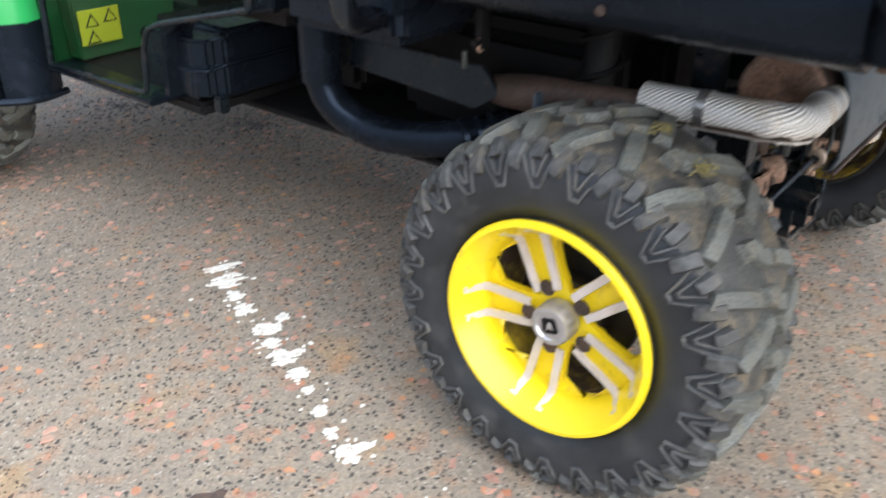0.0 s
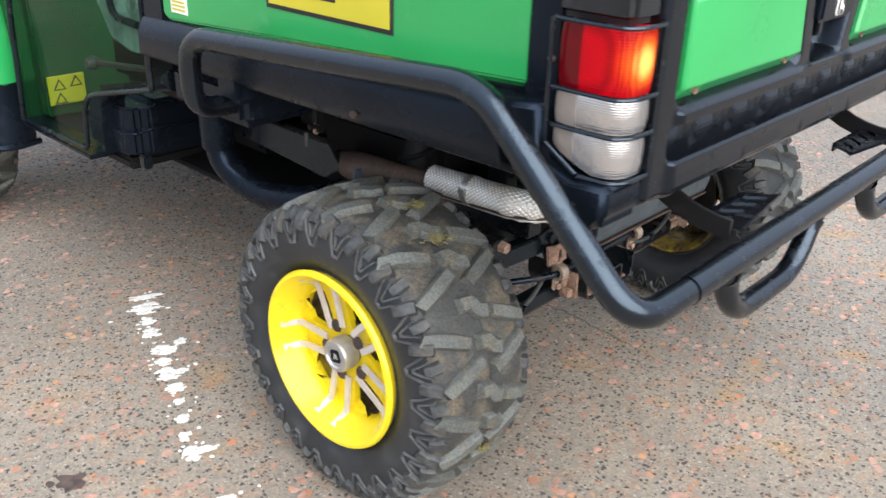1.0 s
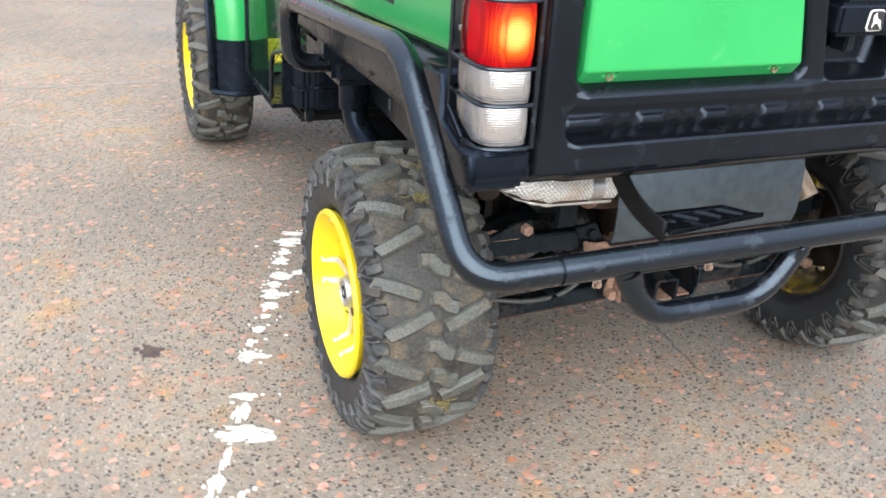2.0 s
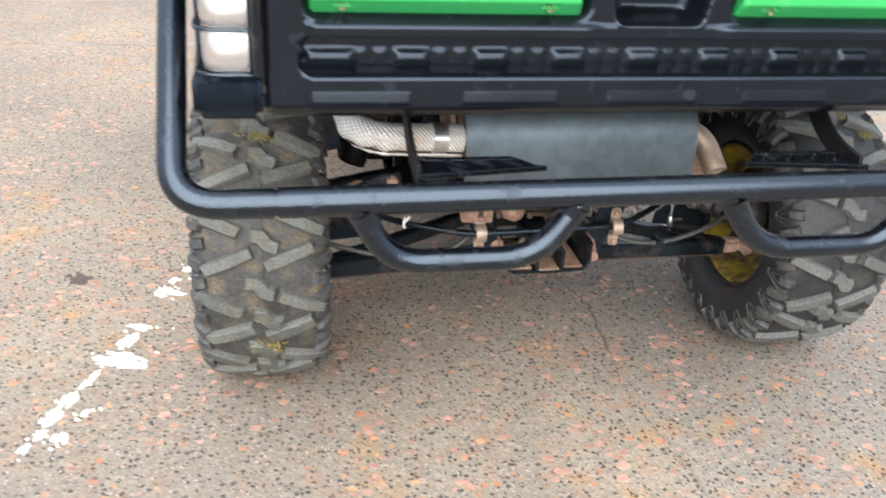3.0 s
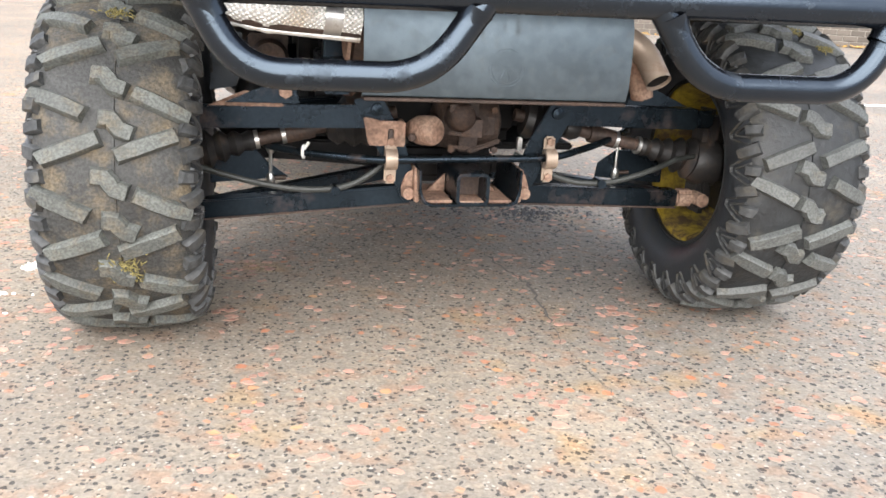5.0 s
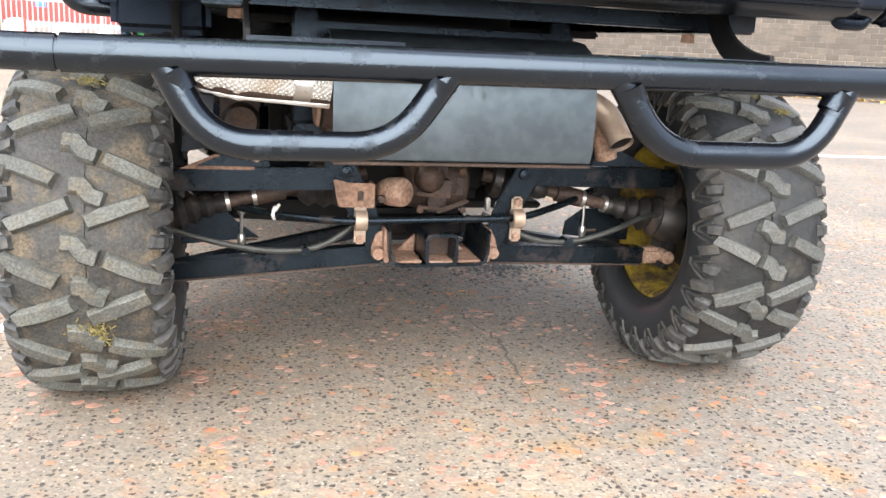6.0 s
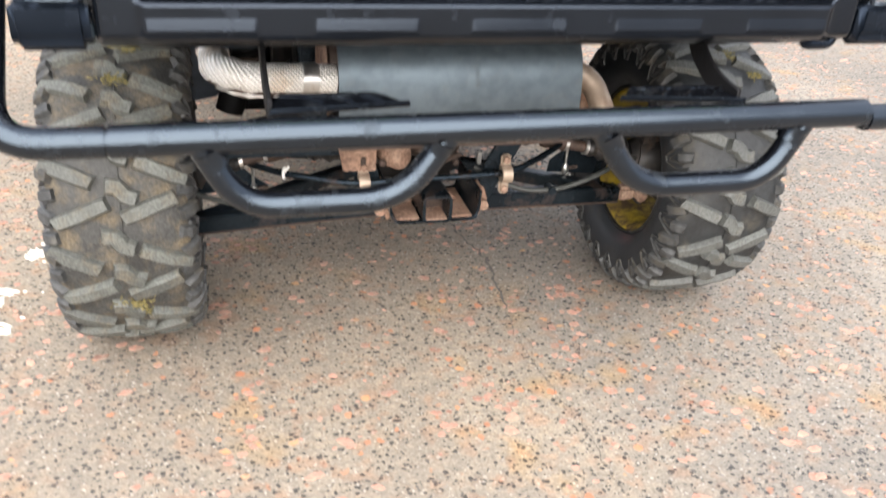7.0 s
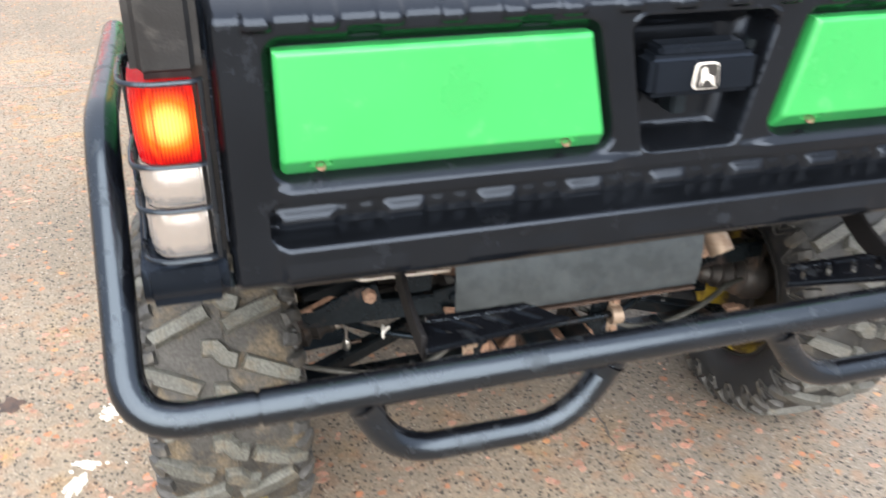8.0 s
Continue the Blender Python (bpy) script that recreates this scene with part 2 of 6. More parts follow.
def lens_material(name, base, glow, strength, spot, level=0.35, upright=1.0, pitch=85):
    """A ribbed lamp lens; a lit bulb glows round the spot behind it."""
    m = bpy.data.materials.new(name)
    m.use_nodes = True
    n, l = m.node_tree.nodes, m.node_tree.links
    b = n["Principled BSDF"]
    b.inputs["Base Color"].default_value = (*base, 1)
    b.inputs["Roughness"].default_value = 0.16
    b.inputs["Coat Weight"].default_value = 0.06
    co = n.new("ShaderNodeTexCoord")
    ribs = []
    for d in ("X", "Y", "Z"):
        w = n.new("ShaderNodeTexWave")
        w.bands_direction = d
        w.inputs["Scale"].default_value = pitch
        l.new(co.outputs["Object"], w.inputs["Vector"])
        ribs.append(w)
    add = n.new("ShaderNodeMath")
    add.operation = "ADD"
    l.new(ribs[0].outputs["Fac"], add.inputs[0])
    l.new(ribs[1].outputs["Fac"], add.inputs[1])
    add2 = n.new("ShaderNodeMath")
    add2.operation = "MULTIPLY_ADD"
    add2.inputs[1].default_value = level
    l.new(ribs[2].outputs["Fac"], add2.inputs[0])
    faint = n.new("ShaderNodeMath")
    faint.operation = "MULTIPLY"
    faint.inputs[1].default_value = upright
    l.new(add.outputs[0], faint.inputs[0])
    l.new(faint.outputs[0], add2.inputs[2])
    bp = n.new("ShaderNodeBump")
    bp.inputs["Strength"].default_value, bp.inputs["Distance"].default_value = 0.3, 0.002
    l.new(add2.outputs[0], bp.inputs["Height"])
    l.new(bp.outputs["Normal"], b.inputs["Normal"])
    if strength:
        off = n.new("ShaderNodeVectorMath")
        off.operation = "DISTANCE"
        off.inputs[1].default_value = spot
        l.new(co.outputs["Object"], off.inputs[0])
        rng = n.new("ShaderNodeMapRange")
        rng.interpolation_type = "SMOOTHSTEP"
        rng.inputs["From Min"].default_value, rng.inputs["From Max"].default_value = 0.003, 0.068
        rng.inputs["To Min"].default_value, rng.inputs["To Max"].default_value = 1, 0
        l.new(off.outputs["Value"], rng.inputs["Value"])
        pw = n.new("ShaderNodeMath")
        pw.operation = "POWER"
        pw.inputs[1].default_value = 2.5
        l.new(rng.outputs[0], pw.inputs[0])
        ramp = n.new("ShaderNodeValToRGB")
        ramp.color_ramp.elements[0].color = (0.3, 0.001, 0.004, 1)
        ramp.color_ramp.elements[1].color = (1.3, 0.78, 0.16, 1)
        ramp.color_ramp.elements.new(0.1).color = (0.5, 0.018, 0.003, 1)
        ramp.color_ramp.elements.new(0.45).color = (*glow, 1)
        l.new(pw.outputs[0], ramp.inputs["Fac"])
        rip = n.new("ShaderNodeMapRange")
        rip.inputs["From Max"].default_value = 2.35
        rip.inputs["To Min"].default_value, rip.inputs["To Max"].default_value = 0.1, 1.6
        l.new(add2.outputs[0], rip.inputs["Value"])
        sc = n.new("ShaderNodeVectorMath")
        sc.operation = "SCALE"
        l.new(ramp.outputs["Color"], sc.inputs[0])
        l.new(rip.outputs[0], sc.inputs["Scale"])
        l.new(sc.outputs[0], b.inputs["Emission Color"])
        b.inputs["Emission Strength"].default_value = strength * 0.3
    return m


LENS_RED = lens_material("lit red lamp lens", (0.13, 0.001, 0.004), (0.92, 0.16, 0.008), 1.0, (-0.622, -0.525, 0.94))
LENS_CLEAR = lens_material("ribbed clear lamp lens", (0.6, 0.59, 0.59), (1, 1, 1), 0, (0, 0, 0), 0.35, 0.7, 95)
LENS_RED_OFF = lens_material("lit red lamp lens far side", (0.13, 0.001, 0.004), (0.92, 0.16, 0.008), 1.0, (0.622, -0.525, 0.94))

LENS_CLEAR.node_tree.nodes["Principled BSDF"].inputs["Metallic"].default_value = 0.85
for m in (LENS_RED, LENS_RED_OFF):
    m.node_tree.nodes["Principled BSDF"].inputs["Specular IOR Level"].default_value = 0.1
LENS_CLEAR.node_tree.nodes["Principled BSDF"].inputs["Roughness"].default_value = 0.08

LENS_END = material("plain smoky lens end", (0.3, 0.26, 0.23), 0.14, 0.2, 0.15, 20, None, 0, 5, 0.03, 200)
LENS_END_RED = material("plain dark red lens end", (0.11, 0.001, 0.004), 0.14, 0.0, 0.15, 20, None, 0, 5, 0.03, 200, 0, 0, 0.3)

CURTAIN = material("creased pale plastic sheet", (0.15, 0.23, 0.225), 0.2, 0.0, 0.55, 16, (0.3, 0.4, 0.39), 0.25, 14, 0.5, 40)

GLASS = bpy.data.materials.new("smoked plastic door pane")
GLASS.use_nodes = True
gb = GLASS.node_tree.nodes["Principled BSDF"]
gb.inputs["Base Color"].default_value = (0.38, 0.5, 0.41, 1)
gb.inputs["Transmission Weight"].default_value = 1.0
gb.inputs["Roughness"].default_value = 0.04
gb.inputs["IOR"].default_value = 1.08

# The heat wrap is a diamond weave, laid along the pipe
def weave(m, scale, strength):
    n, l = m.node_tree.nodes, m.node_tree.links
    b = n["Principled BSDF"]
    co = n.new("ShaderNodeTexCoord")
    mp = n.new("ShaderNodeMapping")
    mp.inputs["Rotation"].default_value = (0, 0, 0.7)
    l.new(co.outputs["UV"], mp.inputs["Vector"])
    waves = []
    for d in ("X", "Y"):
        w = n.new("ShaderNodeTexWave")
        w.bands_direction = d
        w.inputs["Scale"].default_value = scale
        w.inputs["Distortion"].default_value = 0.8
        l.new(mp.outputs[0], w.inputs["Vector"])
        waves.append(w.outputs["Fac"])
    mx = n.new("ShaderNodeMath")
    mx.operation = "MULTIPLY"
    l.new(waves[0], mx.inputs[0])
    l.new(waves[1], mx.inputs[1])
    acc = mx.outputs[0]
    bp = n.new("ShaderNodeBump")
    bp.inputs["Strength"].default_value, bp.inputs["Distance"].default_value = strength, 0.003
    l.new(acc, bp.inputs["Height"])
    l.new(bp.outputs["Normal"], b.inputs["Normal"])
    rng = n.new("ShaderNodeMapRange")
    rng.inputs["From Max"].default_value = 0.5
    rng.inputs["To Min"].default_value, rng.inputs["To Max"].default_value = 0.68, 1.22
    l.new(acc, rng.inputs["Value"])
    src = b.inputs["Base Color"].links[0].from_socket
    hs = n.new("ShaderNodeHueSaturation")
    l.new(rng.outputs[0], hs.inputs["Value"])
    l.new(src, hs.inputs["Color"])
    l.new(hs.outputs["Color"], b.inputs["Base Color"])


weave(SLEEVE, 50, 0.8)


def ground_material():
    """Worn tarmac with exposed dark chips, red and pale stones, and rusty tan stains."""
    m = bpy.data.materials.new("worn aggregate tarmac")
    m.use_nodes = True
    n, l = m.node_tree.nodes, m.node_tree.links
    b = n["Principled BSDF"]
    b.inputs["Roughness"].default_value = 0.85
    b.inputs["Specular IOR Level"].default_value = 0.08
    tc = n.new("ShaderNodeTexCoord")
    warp = n.new("ShaderNodeTexNoise")
    warp.inputs["Scale"].default_value, warp.inputs["Detail"].default_value = 70, 3
    l.new(tc.outputs["Object"], warp.inputs["Vector"])
    co = n.new("ShaderNodeVectorMath")
    co.operation = "MULTIPLY_ADD"
    co.inputs[1].default_value = (0.014, 0.014, 0.014)
    l.new(warp.outputs["Color"], co.inputs[0])
    l.new(tc.outputs["Object"], co.inputs[2])

    def tex(kind, scale, detail=4.0):
        t = n.new(kind)
        t.inputs["Scale"].default_value = scale
        if kind.endswith("Noise"):
            t.inputs["Detail"].default_value = detail
        l.new(co.outputs["Vector"], t.inputs["Vector"])
        return t

    def ramp(src, stops):
        r = n.new("ShaderNodeValToRGB")
        e = r.color_ramp.elements
        e[0].position, e[0].color = stops[0][0], (*stops[0][1], 1)
        e[1].position, e[1].color = stops[-1][0], (*stops[-1][1], 1)
        for p, c in stops[1:-1]:
            x = e.new(p)
            x.color = (*c, 1)
        l.new(src, r.inputs["Fac"])
        return r.outputs["Color"]

    def blend(fac, a, bb, mode="MIX"):
        x = n.new("ShaderNodeMix")
        x.data_type, x.blend_type = "RGBA", mode
        if isinstance(fac, float):
            x.inputs["Factor"].default_value = fac
        else:
            l.new(fac, x.inputs["Factor"])
        for key, v in (("A", a), ("B", bb)):
            if isinstance(v, tuple):
                x.inputs[key].default_value = (*v, 1)
            else:
                l.new(v, x.inputs[key])
        return x.outputs["Result"]

    def step(src, lo, hi):
        r = n.new("ShaderNodeMapRange")
        r.interpolation_type = "SMOOTHSTEP"
        r.inputs["From Min"].default_value, r.inputs["From Max"].default_value = lo, hi
        l.new(src, r.inputs["Value"])
        return r.outputs[0]

    def mul(a, c):
        x = n.new("ShaderNodeMath")
        x.operation = "MULTIPLY"
        l.new(a, x.inputs[0])
        l.new(c, x.inputs[1])
        return x.outputs[0]

    broad = tex("ShaderNodeTexNoise", 1.1, 6)
    mid = tex("ShaderNodeTexNoise", 6.5, 6)
    sand = tex("ShaderNodeTexNoise", 160, 4)
    base = ramp(broad.outputs["Fac"], [(0.3, (0.2, 0.181, 0.161)), (0.5, (0.24, 0.215, 0.187)), (0.7, (0.288, 0.256, 0.217))])
    base = blend(0.55, base, ramp(sand.outputs["Fac"], [(0.3, (0.6, 0.6, 0.6)), (0.7, (1.35, 1.33, 1.3))]), "MULTIPLY")
    cells = tex("ShaderNodeTexVoronoi", 75)
    sep = n.new("ShaderNodeSeparateColor")
    l.new(cells.outputs["Color"], sep.inputs[0])
    base = blend(0.42, base, ramp(sep.outputs[0], [(0.0, (0.72, 0.72, 0.74)), (0.5, (1.0, 0.98, 0.95)), (1.0, (1.3, 1.2, 1.08))]), "MULTIPLY")
    # dark chips
    dark = tex("ShaderNodeTexVoronoi", 70)
    ds = n.new("ShaderNodeSeparateColor")
    l.new(dark.outputs["Color"], ds.inputs[0])
    wob = tex("ShaderNodeTexNoise", 210, 2)
    dd = n.new("ShaderNodeMath")
    dd.operation = "MULTIPLY_ADD"
    dd.inputs[1].default_value = 0.3
    l.new(wob.outputs["Fac"], dd.inputs[0])
    l.new(dark.outputs["Distance"], dd.inputs[2])
    inside = n.new("ShaderNodeMath")
    inside.operation = "SUBTRACT"
    inside.inputs[0].default_value = 1.0
    l.new(step(dd.outputs[0], 0.43, 0.48), inside.inputs[1])
    chip = mul(inside.outputs[0], step(ds.outputs[1], 0.43, 0.47))
    base = blend(chip, base, (0.076, 0.072, 0.069))
    tiny = tex("ShaderNodeTexVoronoi", 128)
    ts = n.new("ShaderNodeSeparateColor")
    l.new(tiny.outputs["Color"], ts.inputs[0])
    tin = n.new("ShaderNodeMath")
    tin.operation = "SUBTRACT"
    tin.inputs[0].default_value = 1.0
    l.new(step(tiny.outputs["Distance"], 0.3, 0.42), tin.inputs[1])
    base = blend(mul(tin.outputs[0], step(ts.outputs[0], 0.7, 0.74)), base, (0.1, 0.094, 0.09))
    pale = mul(tin.outputs[0], step(ts.outputs[1], 0.86, 0.9))
    base = blend(pale, base, (0.36, 0.33, 0.295))
    # red stones in the matrix
    red = tex("ShaderNodeTexVoronoi", 34)
    rs = n.new("ShaderNodeSeparateColor")
    l.new(red.outputs["Color"], rs.inputs[0])
    rin = n.new("ShaderNodeMath")
    rin.operation = "SUBTRACT"
    rin.inputs[0].default_value = 1.0
    l.new(step(red.outputs["Distance"], 0.34, 0.46), rin.inputs[1])
    rchip = mul(mul(rin.outputs[0], step(rs.outputs[2], 0.6, 0.66)), step(mid.outputs["Fac"], 0.4, 0.52))
    base = blend(rchip, base, ramp(rs.outputs[0], [(0.0, (0.33, 0.17, 0.115)), (0.5, (0.44, 0.22, 0.145)), (1.0, (0.46, 0.29, 0.17))]))
    # tan stains
    stain = mul(step(mid.outputs["Fac"], 0.54, 0.7), step(broad.outputs["Fac"], 0.38, 0.58))
    base = blend(stain, base, blend(0.6, base, (1.3, 1.02, 0.68), "MULTIPLY"))
    rusty = step(tex("ShaderNodeTexNoise", 21, 7).outputs["Fac"], 0.5, 0.66)
    base = blend(mul(rusty, step(broad.outputs["Fac"], 0.34, 0.5)), base, blend(0.6, base, (1.13, 0.87, 0.76), "MULTIPLY"))
    side = n.new("ShaderNodeSeparateXYZ")
    l.new(tc.outputs["Object"], side.inputs[0])
    slant = n.new("ShaderNodeMath")
    slant.operation = "MULTIPLY_ADD"
    slant.inputs[1].default_value = 0.25
    l.new(side.outputs["Y"], slant.inputs[0])
    l.new(side.outputs["X"], slant.inputs[2])
    drift = n.new("ShaderNodeMath")
    drift.operation = "MULTIPLY_ADD"
    drift.inputs[1].default_value = 0.5
    l.new(broad.outputs["Fac"], drift.inputs[0])
    l.new(slant.outputs[0], drift.inputs[2])
    base = blend(step(drift.outputs[0], 0.3, 0.55), blend(0.5, base, (1.02, 0.98, 0.9), "MULTIPLY"), blend(0.5, base, (0.8, 0.84, 0.88), "MULTIPLY"))
    l.new(base, b.inputs["Base Color"])
    bp = n.new("ShaderNodeBump")
    bp.inputs["Strength"].default_value, bp.inputs["Distance"].default_value = 0.35, 0.004
    l.new(cells.outputs["Distance"], bp.inputs["Height"])
    bp2 = n.new("ShaderNodeBump")
    bp2.inputs["Strength"].default_value, bp2.inputs["Distance"].default_value = 0.25, 0.002
    l.new(sand.outputs["Fac"], bp2.inputs["Height"])
    l.new(bp.outputs["Normal"], bp2.inputs["Normal"])
    l.new(bp2.outputs["Normal"], b.inputs["Normal"])
    return m


GROUND = ground_material()
ROAD_PAINT = material("worn white road paint", (0.74, 0.73, 0.68), 0.7, 0.0, 0.08, 30, (0.42, 0.37, 0.31), 0.32, 60, 0.5, 160)
OIL = material("dark oil stain", (0.06, 0.04, 0.034), 0.55, 0.0, 0.4, 40, (0.11, 0.075, 0.06), 0.4, 40, 0.4, 150)
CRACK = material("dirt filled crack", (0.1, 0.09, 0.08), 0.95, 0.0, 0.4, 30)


# ---- geometry helpers: a shape is a pair (vertices, faces) ----
def join(*shapes):
    v, f = [], []
    for a, b in shapes:
        k = len(v)
        v += [tuple(p) for p in a]
        f += [tuple(i + k for i in q) for q in b]
    return v, f


def moved(shape, m):
    return [tuple(m @ Vector(p)) for p in shape[0]], shape[1]


def mirrored(shape):
    return [(-p[0], p[1], p[2]) for p in shape[0]], [tuple(reversed(q)) for q in shape[1]]


def from_bm(bm):
    bm.verts.index_update()
    out = [tuple(v.co) for v in bm.verts], [tuple(v.index for v in f.verts) for f in bm.faces]
    bm.free()
    return out


def box(x0, x1, y0, y1, z0, z1, bevel=0.004, seg=2):
    bm = bmesh.new()
    bmesh.ops.create_cube(bm, size=1)
    for v in bm.verts:
        v.co = Vector(((x0 + x1) / 2 + v.co.x * (x1 - x0), (y0 + y1) / 2 + v.co.y * (y1 - y0), (z0 + z1) / 2 + v.co.z * (z1 - z0)))
    if bevel:
        bmesh.ops.bevel(bm, geom=bm.edges[:], offset=bevel, segments=seg, affect="EDGES", clamp_overlap=True)
    return from_bm(bm)


def prism(poly, axis, a0, a1, bevel=0.003, seg=2):
    """A plate: a polygon in the plane across the axis, from a0 to a1. axis x: (y, z) pairs; y: (x, z); z: (x, y)."""
    put = {"x": lambda p, a: (a, p[0], p[1]), "y": lambda p, a: (p[0], a, p[1]), "z": lambda p, a: (p[0], p[1], a)}[axis]
    bm = bmesh.new()
    lo = [bm.verts.new(put(p, a0)) for p in poly]
    hi = [bm.verts.new(put(p, a1)) for p in poly]
    bm.faces.new(lo)
    bm.faces.new(list(reversed(hi)))
    k = len(poly)
    for i in range(k):
        bm.faces.new((lo[i], hi[i], hi[(i + 1) % k], lo[(i + 1) % k]))
    bmesh.ops.recalc_face_normals(bm, faces=bm.faces[:])
    if bevel:
        bmesh.ops.bevel(bm, geom=bm.edges[:], offset=bevel, segments=seg, affect="EDGES", clamp_overlap=True)
    return from_bm(bm)


def rounded(points, radius, n=7):
    """A polyline whose corners are rounded."""
    p = [Vector(q) for q in points]
    out = [p[0]]
    for i in range(1, len(p) - 1):
        a, b = p[i - 1] - p[i], p[i + 1] - p[i]
        r = radius[i - 1] if isinstance(radius, (list, tuple)) else radius
        d = min(r, a.length * 0.49, b.length * 0.49)
        s, e = p[i] + a.normalized() * d, p[i] + b.normalized() * d
        for k in range(n + 1):
            t = k / n
            out.append(s * (1 - t) ** 2 + p[i] * 2 * t * (1 - t) + e * t * t)
    return out + [p[-1]]


def tube(points, r, seg=16, radius=0.05, n=7, caps=True, flat=1.0):
    """A round bar swept along a polyline with rounded corners. r: a number, or a function of 0 to 1 along it."""
    p = rounded(points, radius, n)
    total = sum((b - a).length for a, b in zip(p, p[1:]))
    v, f = [], []
    t0 = (p[1] - p[0]).normalized()
    up = t0.orthogonal().normalized()
    went = 0.0
    for i, c in enumerate(p):
        if 0 < i < len(p) - 1:
            t = ((p[i] - p[i - 1]).normalized() + (p[i + 1] - p[i]).normalized()).normalized()
        else:
            t = (p[1] - p[0]).normalized() if i == 0 else (p[-1] - p[-2]).normalized()
        up = (up - t * up.dot(t)).normalized()
        side = t.cross(up)
        if i:
            went += (p[i] - p[i - 1]).length
        rr = r(went / total) if callable(r) else r
        for k in range(seg):
            a = 2 * math.pi * k / seg
            v.append(tuple(c + up * (rr * math.cos(a)) + side * (rr * flat * math.sin(a))))
    for i in range(len(p) - 1):
        for k in range(seg):
            f.append((i * seg + k, i * seg + (k + 1) % seg, (i + 1) * seg + (k + 1) % seg, (i + 1) * seg + k))
    if caps:
        f.append(tuple(reversed(range(seg))))
        f.append(tuple(range((len(p) - 1) * seg, len(p) * seg)))
    return v, f


def rod(a, b, r, seg=14):
    return tube([a, b], r, seg)


def beam(a, b, w, h, bevel=0.003):
    """A square-section bar between two points, its height kept upright."""
    a, b = Vector(a), Vector(b)
    d = (b - a).normalized()
    side = d.cross(Vector((0, 0, 1))).normalized()
    up = side.cross(d)
    m = Matrix((d, side, up)).transposed().to_4x4()
    return moved(box(0, (b - a).length, -w / 2, w / 2, -h / 2, h / 2, bevel), Matrix.Translation(a) @ m)


def lathe(profile, centre, axis="x", seg=40, closed=False):
    """Turns a profile of (along, radius) round an axis through the centre."""
    c = Vector(centre)
    e = {"x": (Vector((1, 0, 0)), Vector((0, 1, 0)), Vector((0, 0, 1))), "y": (Vector((0, 1, 0)), Vector((0, 0, 1)), Vector((1, 0, 0))),
         "z": (Vector((0, 0, 1)), Vector((1, 0, 0)), Vector((0, 1, 0)))}[axis]
    v, f = [], []
    for k in range(seg):
        a = 2 * math.pi * k / seg
        d = e[1] * math.cos(a) + e[2] * math.sin(a)
        for s, r in profile:
            v.append(tuple(c + e[0] * s + d * max(r, 1e-5)))
    m = len(profile)
    for k in range(seg):
        j = (k + 1) % seg
        for i in range(m if closed else m - 1):
            f.append((k * m + i, j * m + i, j * m + (i + 1) % m, k * m + (i + 1) % m))
    return v, f


def bellows(a, b, radii, seg=20):
    """A ribbed boot between two points, with the radii along it."""
    a, b = Vector(a), Vector(b)
    d = b - a
    q = Vector((1, 0, 0)).rotation_difference(d.normalized()).to_matrix().to_4x4()
    prof = [(d.length * i / (len(radii) - 1), r) for i, r in enumerate(radii)]
    prof = [(0, 0)] + prof + [(d.length, 0)]
    return moved(lathe(prof, (0, 0, 0), "x", seg), Matrix.Translation(a) @ q)


def mesh_of(name, shape, mat, smooth=35):
    me = bpy.data.meshes.new(name)
    me.from_pydata([tuple(p) for p in shape[0]], [], shape[1])
    me.validate()
    bm = bmesh.new()
    bm.from_mesh(me)
    bmesh.ops.recalc_face_normals(bm, faces=bm.faces[:])
    bm.to_mesh(me)
    bm.free()
    me.materials.append(mat)
    if smooth:
        me.shade_smooth()
        me.set_sharp_from_angle(angle=radians(smooth))
    return me


def part(name, shape, mat, parent, label="", smooth=35):
    ob = new(name, mesh_of(name, shape, mat, smooth))
    ob.parent = parent
    return tagged(ob, label)


def pair(name, shape, mat, parent, label="", smooth=35):
    """A part and its mirror image across the middle of the vehicle."""
    return part(name, shape, mat, parent, label, smooth), part(name, mirrored(shape), mat, parent, label, smooth)


def setting(name, shape, mat, label, category, kind="structure", smooth=35):
    return tagged(new(name, mesh_of(name, shape, mat, smooth)), label, category, "", kind)


def text_shape(body, size, m, depth=0.0015):
    cu = bpy.data.curves.new("lettering", "FONT")
    cu.body, cu.size, cu.extrude = body, size, depth
    cu.align_x, cu.align_y = "CENTER", "CENTER"
    cu.shear = 0.25
    ob = bpy.data.objects.new("lettering", cu)
    me = bpy.data.meshes.new_from_object(ob)
    shape = [tuple(m @ v.co) for v in me.vertices], [tuple(q.vertices) for q in me.polygons]
    bpy.data.objects.remove(ob)
    bpy.data.curves.remove(cu)
    bpy.data.meshes.remove(me)
    return shape


# ---- ground ----
ground_shape = ([(-60, -40, 0), (60, -40, 0), (60, 90, 0), (-60, 90, 0)], [(0, 1, 2, 3)])
ground = setting("ground", ground_shape, GROUND, "worn tarmac yard with red and dark stone chips", "tarmac", smooth=0)


def flat_blob(cx, cy, rx, ry, rng, n=12, rough=0.3, z=0.0022, turn=0.0):
    """An uneven flat patch with a thin edge."""
    top, low = [], []
    for k in range(n):
        a = 2 * math.pi * k / n
        s = 1 + rough * rng.uniform(-1, 1)
        x, y = rx * s * math.cos(a), ry * s * math.sin(a)
        x, y = x * math.cos(turn) - y * math.sin(turn), x * math.sin(turn) + y * math.cos(turn)
        top.append((cx + x * 0.94, cy + y * 0.94, z))
        low.append((cx + x, cy + y, -0.001))
    return top + low, [tuple(range(n))] + [(k, n + k, n + (k + 1) % n, (k + 1) % n) for k in range(n)]


